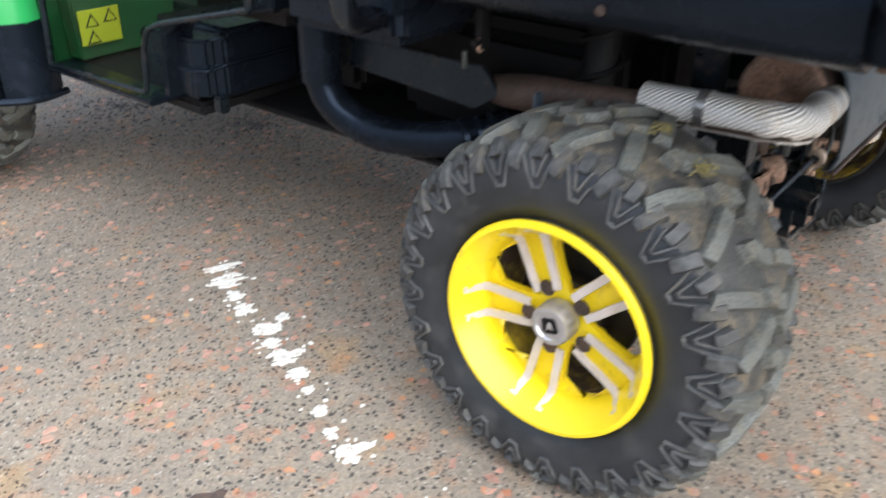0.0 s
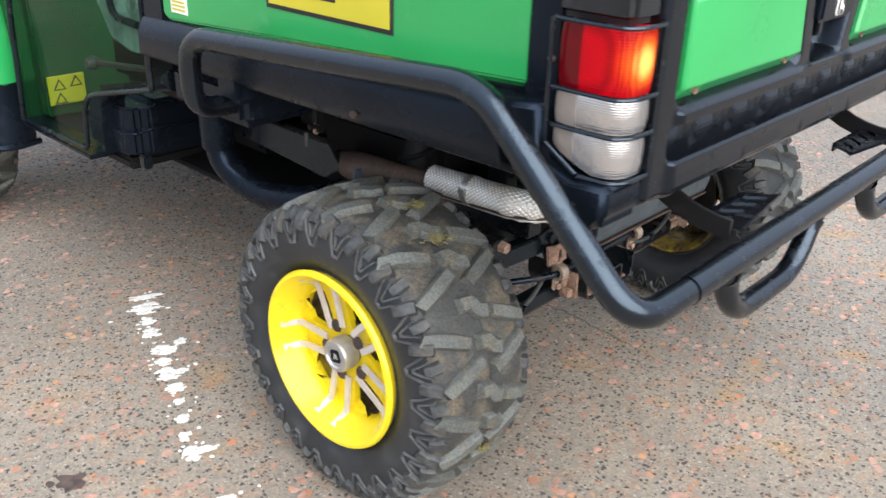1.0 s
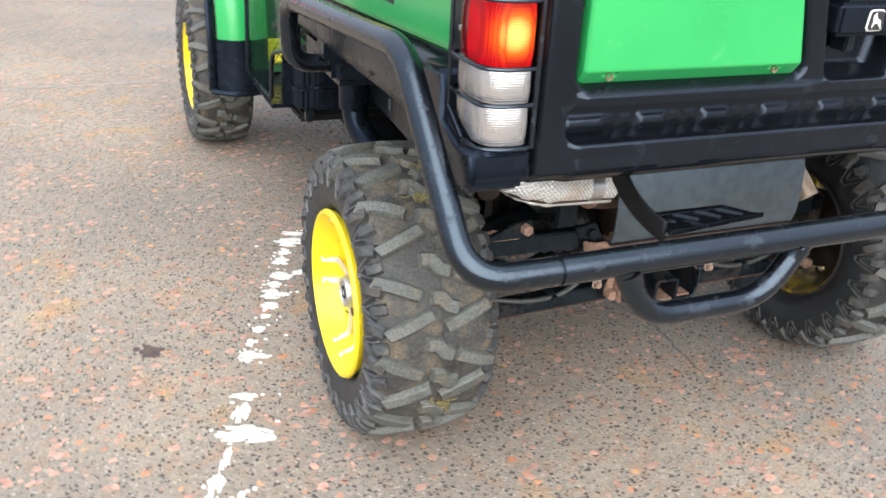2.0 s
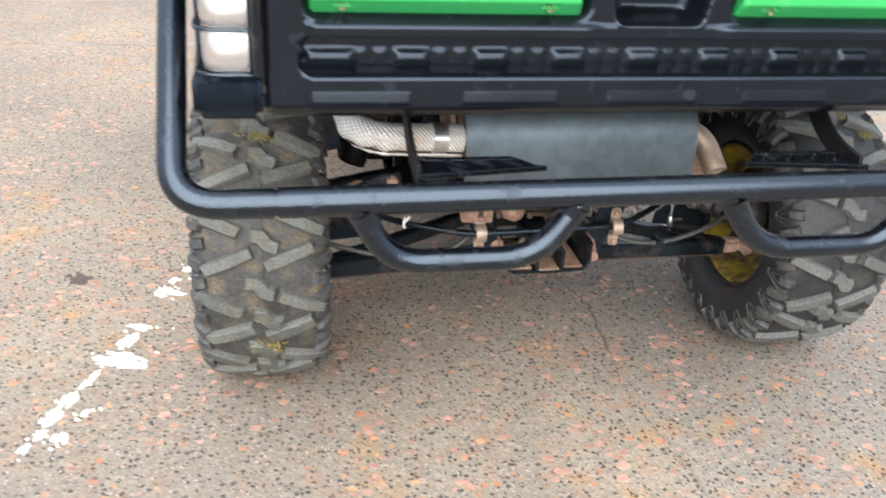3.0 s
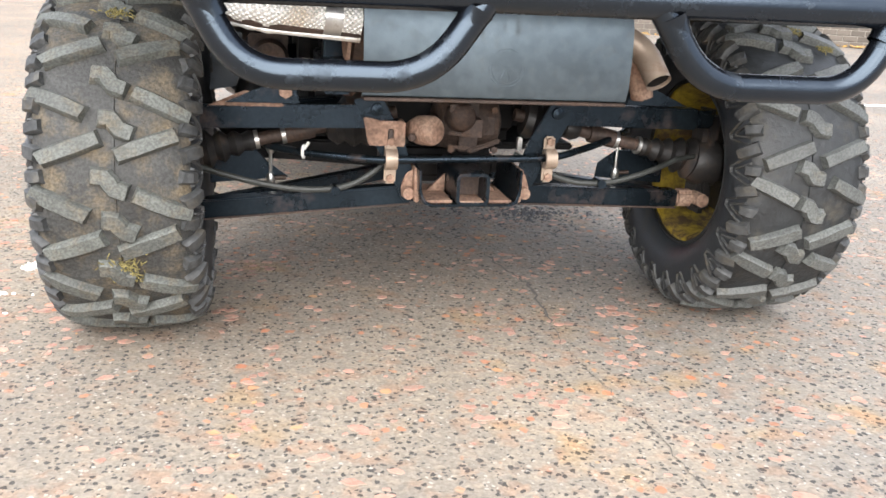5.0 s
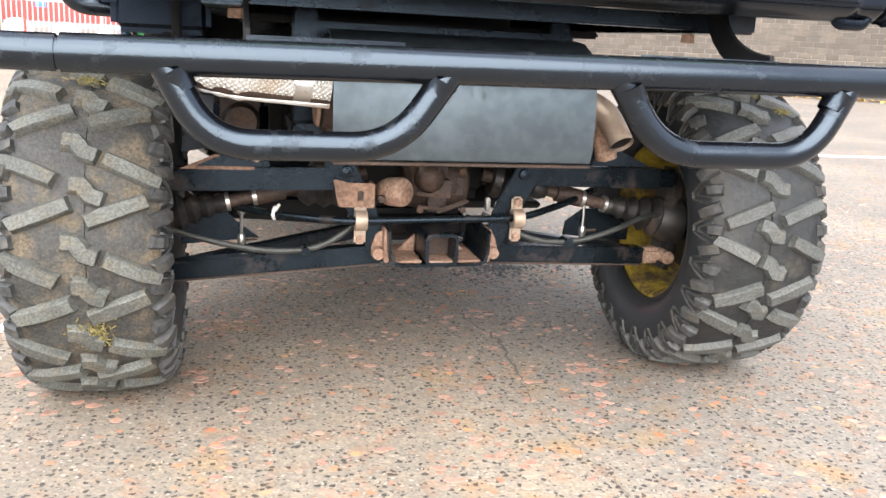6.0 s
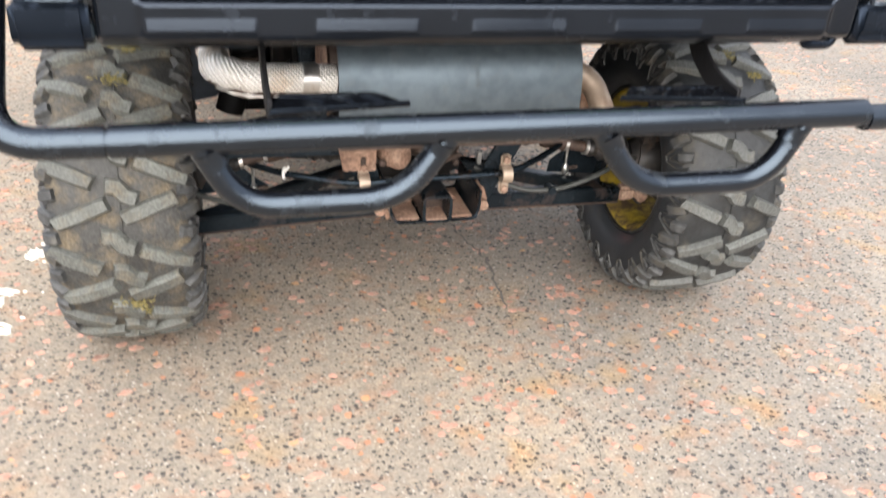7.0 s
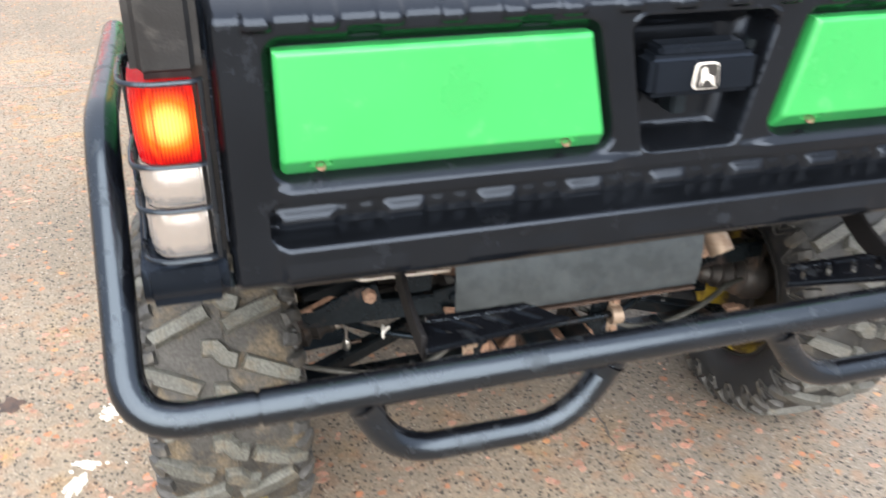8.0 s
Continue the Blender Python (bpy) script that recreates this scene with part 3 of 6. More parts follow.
# ---- the vehicle ----
buggy = tagged(new("utility_vehicle"), "green and black off-road utility vehicle with yellow wheels, parked", "utility vehicle")

# tyre cross-section: from the middle of the tread over the shoulder to the bead
HALF = [(0.0, 0.2965), (0.04, 0.2955), (0.078, 0.2925), (0.1, 0.287), (0.114, 0.277), (0.121, 0.262), (0.1245, 0.243), (0.124, 0.222), (0.119, 0.2), (0.111, 0.184), (0.1, 0.174)]


def across(v, slim):
    """Place (along the axle, radius) and outward normal at the distance v from the middle of the tread, over the shoulder."""
    sign, v = (1 if v >= 0 else -1), abs(v)
    pts = [(x * slim, r) for x, r in HALF]
    for (x0, r0), (x1, r1) in zip(pts, pts[1:]):
        d = math.hypot(x1 - x0, r1 - r0)
        if v <= d or (x1, r1) == pts[-1]:
            t = min(v / d, 1)
            return sign * (x0 + (x1 - x0) * t), r0 + (r1 - r0) * t, sign * (r0 - r1) / d, (x1 - x0) / d
        v -= d


rng_lug = random.Random(21)


def lug_shape(line, width, height, slim=1.0, taper=0.75, steps=3):
    """A tread block along a line of (v, s): v over the tread, s round the wheel, both in metres."""
    pts = []
    for (v0, s0), (v1, s1) in zip(line, line[1:]):
        for k in range(steps):
            t = k / steps
            pts.append((v0 + (v1 - v0) * t, s0 + (s1 - s0) * t))
    pts.append(line[-1])
    verts, faces = [], []
    for i, (v, s) in enumerate(pts):
        a, b = pts[max(i - 1, 0)], pts[min(i + 1, len(pts) - 1)]
        dv, ds = b[0] - a[0], b[1] - a[1]
        k = math.hypot(dv, ds)
        nv, ns = -ds / k, dv / k
        end = 0.0025 if i in (0, len(pts) - 1) else 0.0
        for w, h in ((-1, -0.004), (-taper - 0.1, 0.74 * height), (0.06 - taper, height), (taper - 0.06, height), (taper + 0.1, 0.74 * height), (1, -0.004)):
            inset = 0.005 if h > 0 and end else 0
            narrow = 0.86 if end and h > 0 else 1.0
            wob = rng_lug.uniform(-0.05, 0.05) if h > 0 else 0.0
            vv = v + nv * (w * narrow + wob) * width / 2 + (dv / k) * (inset + wob * 0.03) * (1 if i == 0 else -1)
            ss = s + ns * (w * narrow + wob) * width / 2 + (ds / k) * inset * (1 if i == 0 else -1)
            x, r, nx, nr = across(vv, slim)
            ang = ss / 0.3
            x, r = x + nx * h, r + nr * h * (1 + wob)
            verts.append((x, r * math.sin(ang), r * math.cos(ang)))
    for i in range(len(pts) - 1):
        for k in range(5):
            faces.append((i * 6 + k, i * 6 + k + 1, (i + 1) * 6 + k + 1, (i + 1) * 6 + k))
    e = (len(pts) - 1) * 6
    return verts, faces + [tuple(range(6)), tuple(range(e, e + 6))]


PITCHES = 12
STEP = 2 * math.pi * 0.3 / PITCHES
# lines of the blocks in one pitch: (line, width); v to the right of a wheel seen from behind
BLOCKS = [
    ([(-0.104, -0.018), (-0.012, 0.018)], 0.03),
    ([(0.004, -0.012), (0.098, 0.024)], 0.03),
    ([(-0.118, -0.066), (-0.034, -0.106)], 0.03),
    ([(0.03, -0.068), (0.116, -0.108)], 0.03),
    ([(-0.032, -0.04), (-0.008, -0.042), (0.004, -0.06), (0.026, -0.068)], 0.031),
    ([(-0.02, -0.11), (0.002, -0.112), (0.014, -0.128), (0.036, -0.136)], 0.031),
]
HALF_STEP = STEP / 2
# fins over the shoulder, two pairs to a pitch, each pair a V
SHOULDERS = []
for side in (-1, 1):
    for q in (0.0, HALF_STEP):
        SHOULDERS += [([(0.1 * side, q - 0.012), (0.12 * side, q - 0.005), (0.143 * side, q + 0.003)], 0.03), ([(0.096 * side, q + 0.036), (0.114 * side, q + 0.034), (0.128 * side, q + 0.033)], 0.026)]
# raised ribs round the sidewalls, one hooked line nested in another
RIBS = []
for q in (0.0, HALF_STEP):
    RIBS += [([(0.117, q + 0.004), (0.164, q + 0.026), (0.164, q + 0.042), (0.117, q + 0.064)], 0.0072),
             ([(0.114, q + 0.018), (0.148, q + 0.031), (0.148, q + 0.038), (0.114, q + 0.05)], 0.0068)]


def spin(a):
    return Matrix.Rotation(a, 4, "X")


def rib_ring(side, slim):
    shapes = []
    for k in range(PITCHES):
        for line, w in RIBS:
            sh = lug_shape([(v * side, s) for v, s in line], w, 0.0065, slim, 0.5, 2)
            shapes.append(moved(sh, spin(-k * STEP / 0.3)))
    return join(*shapes)


def disc_face():
    """The five-spoked wheel face, seen from outside (towards -x), with open windows."""
    radii = [0.03, 0.046, 0.058, 0.072, 0.09, 0.108, 0.122, 0.132, 0.142]
    half = [36, 36, 28, 20.5, 16.8, 15, 14.5, 20, 36]
    depth = [0.0, 0.0, 0.0, 0.0005, 0.0015, 0.0025, 0.003, 0.0035, 0.004]
    bm = bmesh.new()
    for s in range(5):
        rows = []
        for r, h, d in zip(radii, half, depth):
            row = []
            for u in (-1, -0.6, -0.2, 0.2, 0.6, 1):
                a = radians(72 * s + u * h)
                row.append(bm.verts.new((d, r * math.sin(a), r * math.cos(a))))
            rows.append(row)
        for a, b in zip(rows, rows[1:]):
            for k in range(5):
                bm.faces.new((a[k], a[k + 1], b[k + 1], b[k]))
    bmesh.ops.remove_doubles(bm, verts=bm.verts[:], dist=0.0004)
    bmesh.ops.recalc_face_normals(bm, faces=bm.faces[:])
    bmesh.ops.solidify(bm, geom=bm.faces[:], thickness=0.014)
    return from_bm(bm)


def stripe(line):
    """A thin flat band on the spoke face along a line, a little proud towards -x."""
    v, f = [], []
    for i, p in enumerate(line):
        a, c = Vector(line[max(i - 1, 0)]), Vector(line[min(i + 1, len(line) - 1)])
        d = (c - a).normalized()
        w = d.cross(Vector((1, 0, 0))).normalized() * 0.0072
        up = d.cross(w).normalized()
        up = up if up.x < 0 else -up
        p = Vector(p)
        v += [tuple(p - w - up * 0.002), tuple(p - w * 0.85 + up * 0.002), tuple(p + w * 0.85 + up * 0.002), tuple(p + w - up * 0.002)]
    for i in range(len(line) - 1):
        f += [(i * 4 + k, i * 4 + k + 1, i * 4 + 5 + k, i * 4 + 4 + k) for k in range(3)]
    e = (len(line) - 1) * 4
    return v, f + [(0, 1, 2, 3), (e, e + 1, e + 2, e + 3)]


DISH = 0.017


def wheel(centre, mirror, slim, turn, lugs_apart, spoke_turn, proud=0.0):
    """A wheel with its outer face towards -x; mirrored for the far side."""
    m = Matrix.Translation(centre) @ (Matrix.Rotation(math.pi, 4, "Z") if mirror else Matrix.Identity(4)) @ spin(turn)
    o = -0.106 * slim - proud
    oi = 0.106 * slim
    barrel = lathe([(o, 0.179), (o - 0.006, 0.176), (o - 0.007, 0.169), (o - 0.001, 0.165), (o + 0.009, 0.1605), (o + 0.019, 0.153), (o + 0.034, 0.147), (o + 0.045, 0.141), (o + 0.062, 0.139), (o + 0.072, 0.141),
                    (o + 0.072, 0.149), (o + 0.04, 0.153), (o + 0.012, 0.174)], (0, 0, 0), "x", 64, True)
    inner = lathe([(o + 0.073, 0.141), (o + 0.095, 0.146), (oi - 0.05, 0.144), (oi - 0.03, 0.15), (oi - 0.014, 0.156), (oi - 0.01, 0.16), (oi - 0.01, 0.168),
                   (oi - 0.015, 0.168), (oi - 0.03, 0.162), (oi - 0.06, 0.151), (o + 0.073, 0.152)], (0, 0, 0), "x", 64, True)
    # mirrored wheels take darker yellow and carcass copies, their shade put into the colours
    rim = new("wheel", mesh_of("wheel", barrel, YELLOW if not mirror else YELLOW_DIRTY_DIM))
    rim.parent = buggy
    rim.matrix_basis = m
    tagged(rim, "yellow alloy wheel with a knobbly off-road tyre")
    part("inner_rim", inner, YELLOW_DIRTY_DIM, rim, "muddy inner half of the rim, dimmed for shade")
    prof = [(x * slim, r) for x, r in HALF]
    carcass = [(-x, r) for x, r in reversed(prof)] + prof[1:]
    carcass += [(0.104 * slim, 0.166), (0.09 * slim, 0.166), (-0.094 * slim - proud, 0.171)]
    tyre = lathe(carcass, (0, 0, 0), "x", 72, True)
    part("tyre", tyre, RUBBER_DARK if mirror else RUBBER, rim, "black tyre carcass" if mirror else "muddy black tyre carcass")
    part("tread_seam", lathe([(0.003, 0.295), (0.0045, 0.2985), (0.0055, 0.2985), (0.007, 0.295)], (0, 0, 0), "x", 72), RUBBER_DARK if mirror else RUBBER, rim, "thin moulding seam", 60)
    for side in (-1, 1):
        part("sidewall_rib", rib_ring(side, slim), SHOULDER if mirror else RIB, rim, "moulded zigzag sidewall ribs", smooth=20)
        side_prof = [(side * (x * slim + 0.0015), r) for x, r in HALF[4:]]
        part("sidewall", lathe(side_prof, (0, 0, 0), "x", 72), SIDEWALL, rim, "clean black tyre sidewall")
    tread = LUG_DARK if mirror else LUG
    shapes = [(lug_shape(line, w, 0.0135, slim, 0.74), tread) for line, w in BLOCKS]
    shapes += [(lug_shape(line, w, 0.0115, slim, 0.66), SHOULDER) for line, w in SHOULDERS]
    if lugs_apart:
        meshes = [mesh_of("tread_lug", sh, mat, 32) for sh, mat in shapes]
        for k in range(PITCHES):
            for me in meshes:
                ob = new("tread_lug", me)
                ob.parent = rim
                ob.matrix_basis = spin(-k * STEP / 0.3)
    else:
        for mat in (tread, SHOULDER):
            every = [moved(sh, spin(-k * STEP / 0.3)) for k in range(PITCHES) for sh, q in shapes if q is mat]
            tagged(part("tread", join(*every), mat, rim, "worn tread blocks", 25), kind="stuff")
    turned = Matrix.Rotation(-spoke_turn, 4, "X")
    face = moved(disc_face(), turned @ Matrix.Translation((o + 0.0405 + DISH, 0, 0)))
    part("spokes", face, YELLOW if not mirror else YELLOW_DIRTY_DIM, rim, "yellow five-spoke wheel face", 30)
    for s in range(5):
        for side in (-1, 1):
            q = [(0.052, 20 * side), (0.072, 16.5 * side), (0.09, 13.6 * side), (0.108, 11.8 * side), (0.124, 10.8 * side), (0.134, 10.2 * side), (0.144, 9.8 * side), (0.1505, 9.5 * side), (0.1585, 9.2 * side)]
            dep = [0.0, 0.0005, 0.0015, 0.0025, 0.003, 0.0035, 0.001, -0.0055, -0.014]
            line = []
            for (r, a), d in zip(q, dep):
                deep = 1.0 if r < 0.142 else (0.1585 - r) / 0.0165
                a = radians(72 * s + a)
                line.append((o + 0.026 + d + DISH * deep, r * math.sin(a), r * math.cos(a)))
            part("spoke_stripe", moved(stripe(line), turned), SILVER, rim, "bare silver spoke edge", 40)
        a = radians(72 * s) + spoke_turn
        hole = lathe([(o + 0.0248, 0.0), (o + 0.0248, 0.0102), (o + 0.0235, 0.0118), (o + 0.027, 0.0136)], (DISH, 0.053 * math.sin(a), 0.053 * math.cos(a)), "x", 16)
        part("nut_hole", hole, RUST_DARK, rim, "rusty wheel nut recess")
    cap = lathe([(o + 0.034 + DISH - 0.012, 0.034), (o + 0.012, 0.034), (o + 0.006, 0.031), (o + 0.005, 0.024), (o + 0.008, 0.022), (o + 0.008, 0.0)], (0.012, 0, 0), "x", 36)
    part("hub_cap", cap, CHROME, rim, "brushed metal hub cap")
    shield_out = [(-0.01, -0.013), (0.01, -0.013), (0.0145, -0.008), (0.0125, 0.01), (0.009, 0.0135), (-0.009, 0.0135), (-0.0125, 0.01), (-0.0145, -0.008)]
    part("cap_centre", prism(shield_out, "x", o + 0.0185, o + 0.021, 0.0008), DARK, rim, "dark shield on the hub cap")
    badge = prism([(-0.006, -0.006), (-0.001, -0.003), (0.006, -0.007), (0.003, 0.002), (-0.001, 0.008), (-0.005, 0.004)], "x", o + 0.0175, o + 0.0187, 0.0003, 1)
    part("cap_badge", badge, CHROME, rim, "small bright badge on the hub cap")
    hub = lathe([(o + 0.068, 0.0), (o + 0.068, 0.06), (o + 0.1, 0.062), (o + 0.1, 0.104), (o + 0.118, 0.104), (o + 0.122, 0.07), (o + 0.122, 0.04), (0.06, 0.045), (0.06, 0.0)], (0, 0, 0), "x", 28)
    part("brake_drum", hub, HUB, rim, "dark greasy brake hub")
    return rim


REAR_X, AXLE_Z = 0.594, 0.305
wheel((-REAR_X - 0.008, 0.003, AXLE_Z - 0.005), False, 1.0, radians(-14), True, radians(11), 0.016)
wheel((REAR_X, 0, AXLE_Z), True, 1.0, radians(14.8), True, 0.5)
wheel((-0.678, 2.06, AXLE_Z), False, 0.86, 0.3, False, 0.2)
wheel((0.678, 2.06, AXLE_Z), True, 0.86, 0.2, False, 0.4)

# ---- bumper ----
BAR_Y, BAR_Z = -0.604, 0.623
bar_left = [(-0.60, 0.405, 0.69), (-0.718, 0.4, 0.693), (-0.729, 0.385, 0.842), (-0.708, -0.33, 0.884), (-0.704, BAR_Y, BAR_Z), (-0.5665, BAR_Y, BAR_Z)]
part("bumper_side_tube", tube(bar_left, 0.0212, 20, [0.05, 0.07, 0.06, 0.1], 9), TUBE_BLACK, buggy, "satin black side rail of the bumper")
part("bumper_side_tube", mirrored(tube(bar_left[2:], 0.0212, 20, [0.06, 0.1], 9)), TUBE_BLACK, buggy, "satin black side rail of the bumper")
bumper = part("bumper_bar", tube([(-0.5615, BAR_Y, BAR_Z), (0.5615, BAR_Y, BAR_Z + 0.008)], 0.0222, 24), TUBE_BLACK, buggy, "satin black tubular rear bumper")
pair("bumper_sleeve", rod((-0.569, BAR_Y, BAR_Z), (-0.558, BAR_Y, BAR_Z), 0.0188), TUBE_BLACK, buggy)
loop = [(-0.457, BAR_Y, BAR_Z), (-0.405, BAR_Y - 0.004, 0.525), (-0.18, BAR_Y - 0.004, 0.525), (-0.112, BAR_Y, BAR_Z)]
pair("bumper_loop", tube(loop, 0.0186, 18, [0.125, 0.125], 12), TUBE_BLACK, buggy, "satin black bumper loop")
for x in (-0.452, -0.118, 0.118, 0.452):
    s = 1 if x in (-0.452, 0.118) else -1
    weld = moved(lathe([(-0.02, 0.0183), (-0.012, 0.0187), (-0.006, 0.0194), (0.0, 0.0206), (0.006, 0.0222)], (0, 0, 0), "z", 20), pose(x + 0.0105 * s, BAR_Y - 0.001, BAR_Z - 0.0205 + (0.004 if x > 0 else 0), 0, -28 * s, 0))
    part("weld", weld, TUBE_BLACK, buggy, "weld bead")


def foot_plate(sign):
    """A slotted foot plate: a front edge, a back edge with a turned-down lip, and slanted bars between."""
    def hand(s):
        return mirrored(s) if sign else s
    z0, z1 = 0.643, 0.649
    front = join(prism([(-0.361, -0.583), (-0.161, -0.557), (-0.17, -0.545), (-0.355, -0.549)], "z", z0, z1, 0.0015, 1), beam((-0.36, -0.582, 0.6495), (-0.163, -0.5565, 0.6495), 0.004, 0.006, 0.0012))
    plate = part("foot_plate", hand(front), TUBE_BLACK, buggy, "black slotted steel foot plate")
    back = join(prism([(-0.345, -0.519), (-0.192, -0.518), (-0.206, -0.503), (-0.342, -0.505)], "z", z0, z1, 0.0015, 1), box(-0.34, -0.208, -0.5075, -0.502, 0.63, z1 - 0.0005, 0.0015, 1))
    part("plate_edge", hand(back), TUBE_BLACK, plate)
    for k in range(5):
        x = -0.389 + 0.0425 * k
        a, b = max(x, -0.347), max(x + 0.03, -0.354)
        part("plate_bar", hand(prism([(b, -0.55), (min(x + 0.063, -0.173), -0.55), (min(x + 0.033, -0.194), -0.516), (a, -0.516)], "z", z0 + 0.0003, z1 - 0.0003, 0.0, 1)), TUBE_BLACK, plate)
        if k < 4:
            part("slot_lip", hand(beam((x + 0.0345, -0.518, z1), (x + 0.0635, -0.548, z1), 0.003, 0.005, 0.001)), TUBE_BLACK, plate)


foot_plate(0)
foot_plate(1)


def strap():
    """A curved flat bracket in an upright plane, from under the box to the bumper."""
    poly_o = [(-0.375 - 0.19 * (1 - math.cos(radians(90 * k / 8))), 0.735 - 0.11 * math.sin(radians(90 * k / 8))) for k in range(9)]
    poly_i = [(-0.428 - 0.137 * (1 - math.cos(radians(90 * k / 8))), 0.735 - 0.075 * math.sin(radians(90 * k / 8))) for k in range(9)]
    return prism(poly_o + list(reversed(poly_i)), "x", -0.362, -0.355, 0.0015, 1)


pair("bumper_bracket", strap(), DARK, buggy, "curved flat bumper bracket")

# ---- load box: tailgate relief ----


def sd_poly(px, pz, poly):
    """Signed distance to a polygon, negative inside."""
    d = np.full(px.shape, 1e9)
    inside = np.zeros(px.shape, bool)
    k = len(poly)
    for i in range(k):
        ax, az = poly[i]
        bx, bz = poly[(i + 1) % k]
        ex, ez = bx - ax, bz - az
        t = np.clip(((px - ax) * ex + (pz - az) * ez) / (ex * ex + ez * ez), 0, 1)
        d = np.minimum(d, np.hypot(px - ax - t * ex, pz - az - t * ez))
        cross = ((az > pz) != (bz > pz)) & (px < ex * (pz - az) / (ez if abs(ez) > 1e-9 else 1e-9) + ax)
        inside ^= cross
    return np.where(inside, -d, d)


def soft(d, w):
    """1 well inside, 0 outside, over the width w."""
    t = np.clip(0.5 - d / w, 0, 1)
    return t * t * (3 - 2 * t)


def rect(x0, x1, z0, z1):
    return [(x0, z0), (x1, z0), (x1, z1), (x0, z1)]


def tailgate_shape():
    nx, nz = 380, 190
    x = np.linspace(-0.573, 0.573, nx)
    z = np.linspace(0.715, 1.058, nz)
    X, Z = np.meshgrid(x, z, indexing="ij")
    A = np.abs(X)
    d = np.zeros(X.shape)
    panel = [(-0.498, 0.881), (-0.13, 0.881), (-0.157, 1.0), (-0.498, 1.0)]
    d += 0.02 * soft(sd_poly(-A, Z, panel) - 0.017, 0.016)
    d += 0.05 * soft(sd_poly(X, Z, [(-0.052, 0.872), (0.052, 0.872), (0.078, 1.004), (-0.078, 1.004)]) - 0.012, 0.018)
    trough = soft(sd_poly(X, Z, rect(-0.508, 0.508, 0.801, 0.816)) - 0.016, 0.009)
    d += 0.032 * trough
    ramp = np.clip((0.812 - Z) / 0.02, 0, 1)
    for k in range(9):
        c = -0.482 + 0.1185 * k
        w = 0.03 if k in (0, 8) else 0.021
        d -= (0.004 + 0.004 * ramp) * soft(sd_poly(X, Z, rect(c - w, c + w, 0.795, 0.807)) - 0.003, 0.014)
        for q in (0.042, 0.072):
            if k < 8:
                d -= 0.002 * soft(sd_poly(X, Z, rect(c + q - 0.006, c + q + 0.006, 0.797, 0.807)) - 0.003, 0.013)
    for c in (-0.44, -0.22, 0.0, 0.22, 0.44):
        d -= 0.0025 * np.clip((0.762 - Z) / 0.02, 0, 1) * soft(sd_poly(X, Z, rect(c - 0.07, c + 0.07, 0.743, 0.758)) - 0.002, 0.005)
    d -= 0.009 * soft(Z - 0.781, 0.011) * soft(A - 0.516, 0.02)
    d -= 0.009 * soft(np.abs(Z - 0.8435) - 0.0105, 0.01) * soft(A - 0.51, 0.02) * (1 - 0.7 * soft(A - 0.1, 0.03))
    d -= 0.007 * soft(np.abs(sd_poly(X, Z, [(-0.058, 0.862), (0.058, 0.862), (0.086, 1.012), (-0.086, 1.012)])) - 0.008, 0.014) * soft(0.85 - Z, 0.01)
    for k in range(16):
        c = -0.524 + 0.07 * k
        d -= 0.007 * soft(sd_poly(X, Z, rect(c - 0.01, c + 0.01, 1.033, 1.09)) - 0.004, 0.006)
    for c in (-0.41, -0.215, 0.215, 0.41):
        d += 0.008 * soft(sd_poly(X, Z, rect(c - 0.016, c + 0.016, 1.018, 1.026)) - 0.002, 0.006)
    d += 0.035 * np.clip((Z - 1.036) / 0.022, 0, 1) ** 2
    d += 0.03 * np.clip((0.739 - Z) / 0.023, 0, 1) ** 2
    d += 0.012 * np.clip((A - 0.562) / 0.011, 0, 1) ** 2
    Y = -0.522 + d
    verts = list(zip(X.ravel().tolist(), Y.ravel().tolist(), Z.ravel().tolist()))
    faces = []
    for i in range(nx - 1):
        for j in range(nz - 1):
            faces.append((i * nz + j, (i + 1) * nz + j, (i + 1) * nz + j + 1, i * nz + j + 1))
    edge = [i * nz for i in range(nx)] + [(nx - 1) * nz + j for j in range(1, nz)] + [i * nz + nz - 1 for i in range(nx - 2, -1, -1)] + [j for j in range(nz - 2, 0, -1)]
    k0 = len(verts)
    verts += [(verts[i][0], -0.455, verts[i][2]) for i in edge]
    m = len(edge)
    faces += [(edge[i], k0 + i, k0 + (i + 1) % m, edge[(i + 1) % m]) for i in range(m)]
    faces.append(tuple(range(k0, k0 + m)))
    return verts, faces


tailgate = part("tailgate", tailgate_shape(), TAILGATE, buggy, "black moulded plastic tailgate", 50)


def green_plate(outer, inner, y0, y1):
    """A chamfered panel: the outer outline at y0, the raised face at y1; set back closed behind."""
    k = len(outer)
    v = [(x, y0 + 0.006, z) for x, z in outer] + [(x, y0, z) for x, z in outer] + [(x, y1, z) for x, z in inner]
    f = [tuple(range(k))]
    for a in (0, k):
        f += [(a + i, a + (i + 1) % k, a + k + (i + 1) % k, a + k + i) for i in range(k)]
    f.append(tuple(range(2 * k, 3 * k)))
    bm = bmesh.new()
    vs = [bm.verts.new(p) for p in v]
    for q in f:
        bm.faces.new([vs[i] for i in q])
    bmesh.ops.recalc_face_normals(bm, faces=bm.faces[:])
    bmesh.ops.bevel(bm, geom=bm.edges[:], offset=0.0028, segments=2, affect="EDGES", clamp_overlap=True)
    return from_bm(bm)


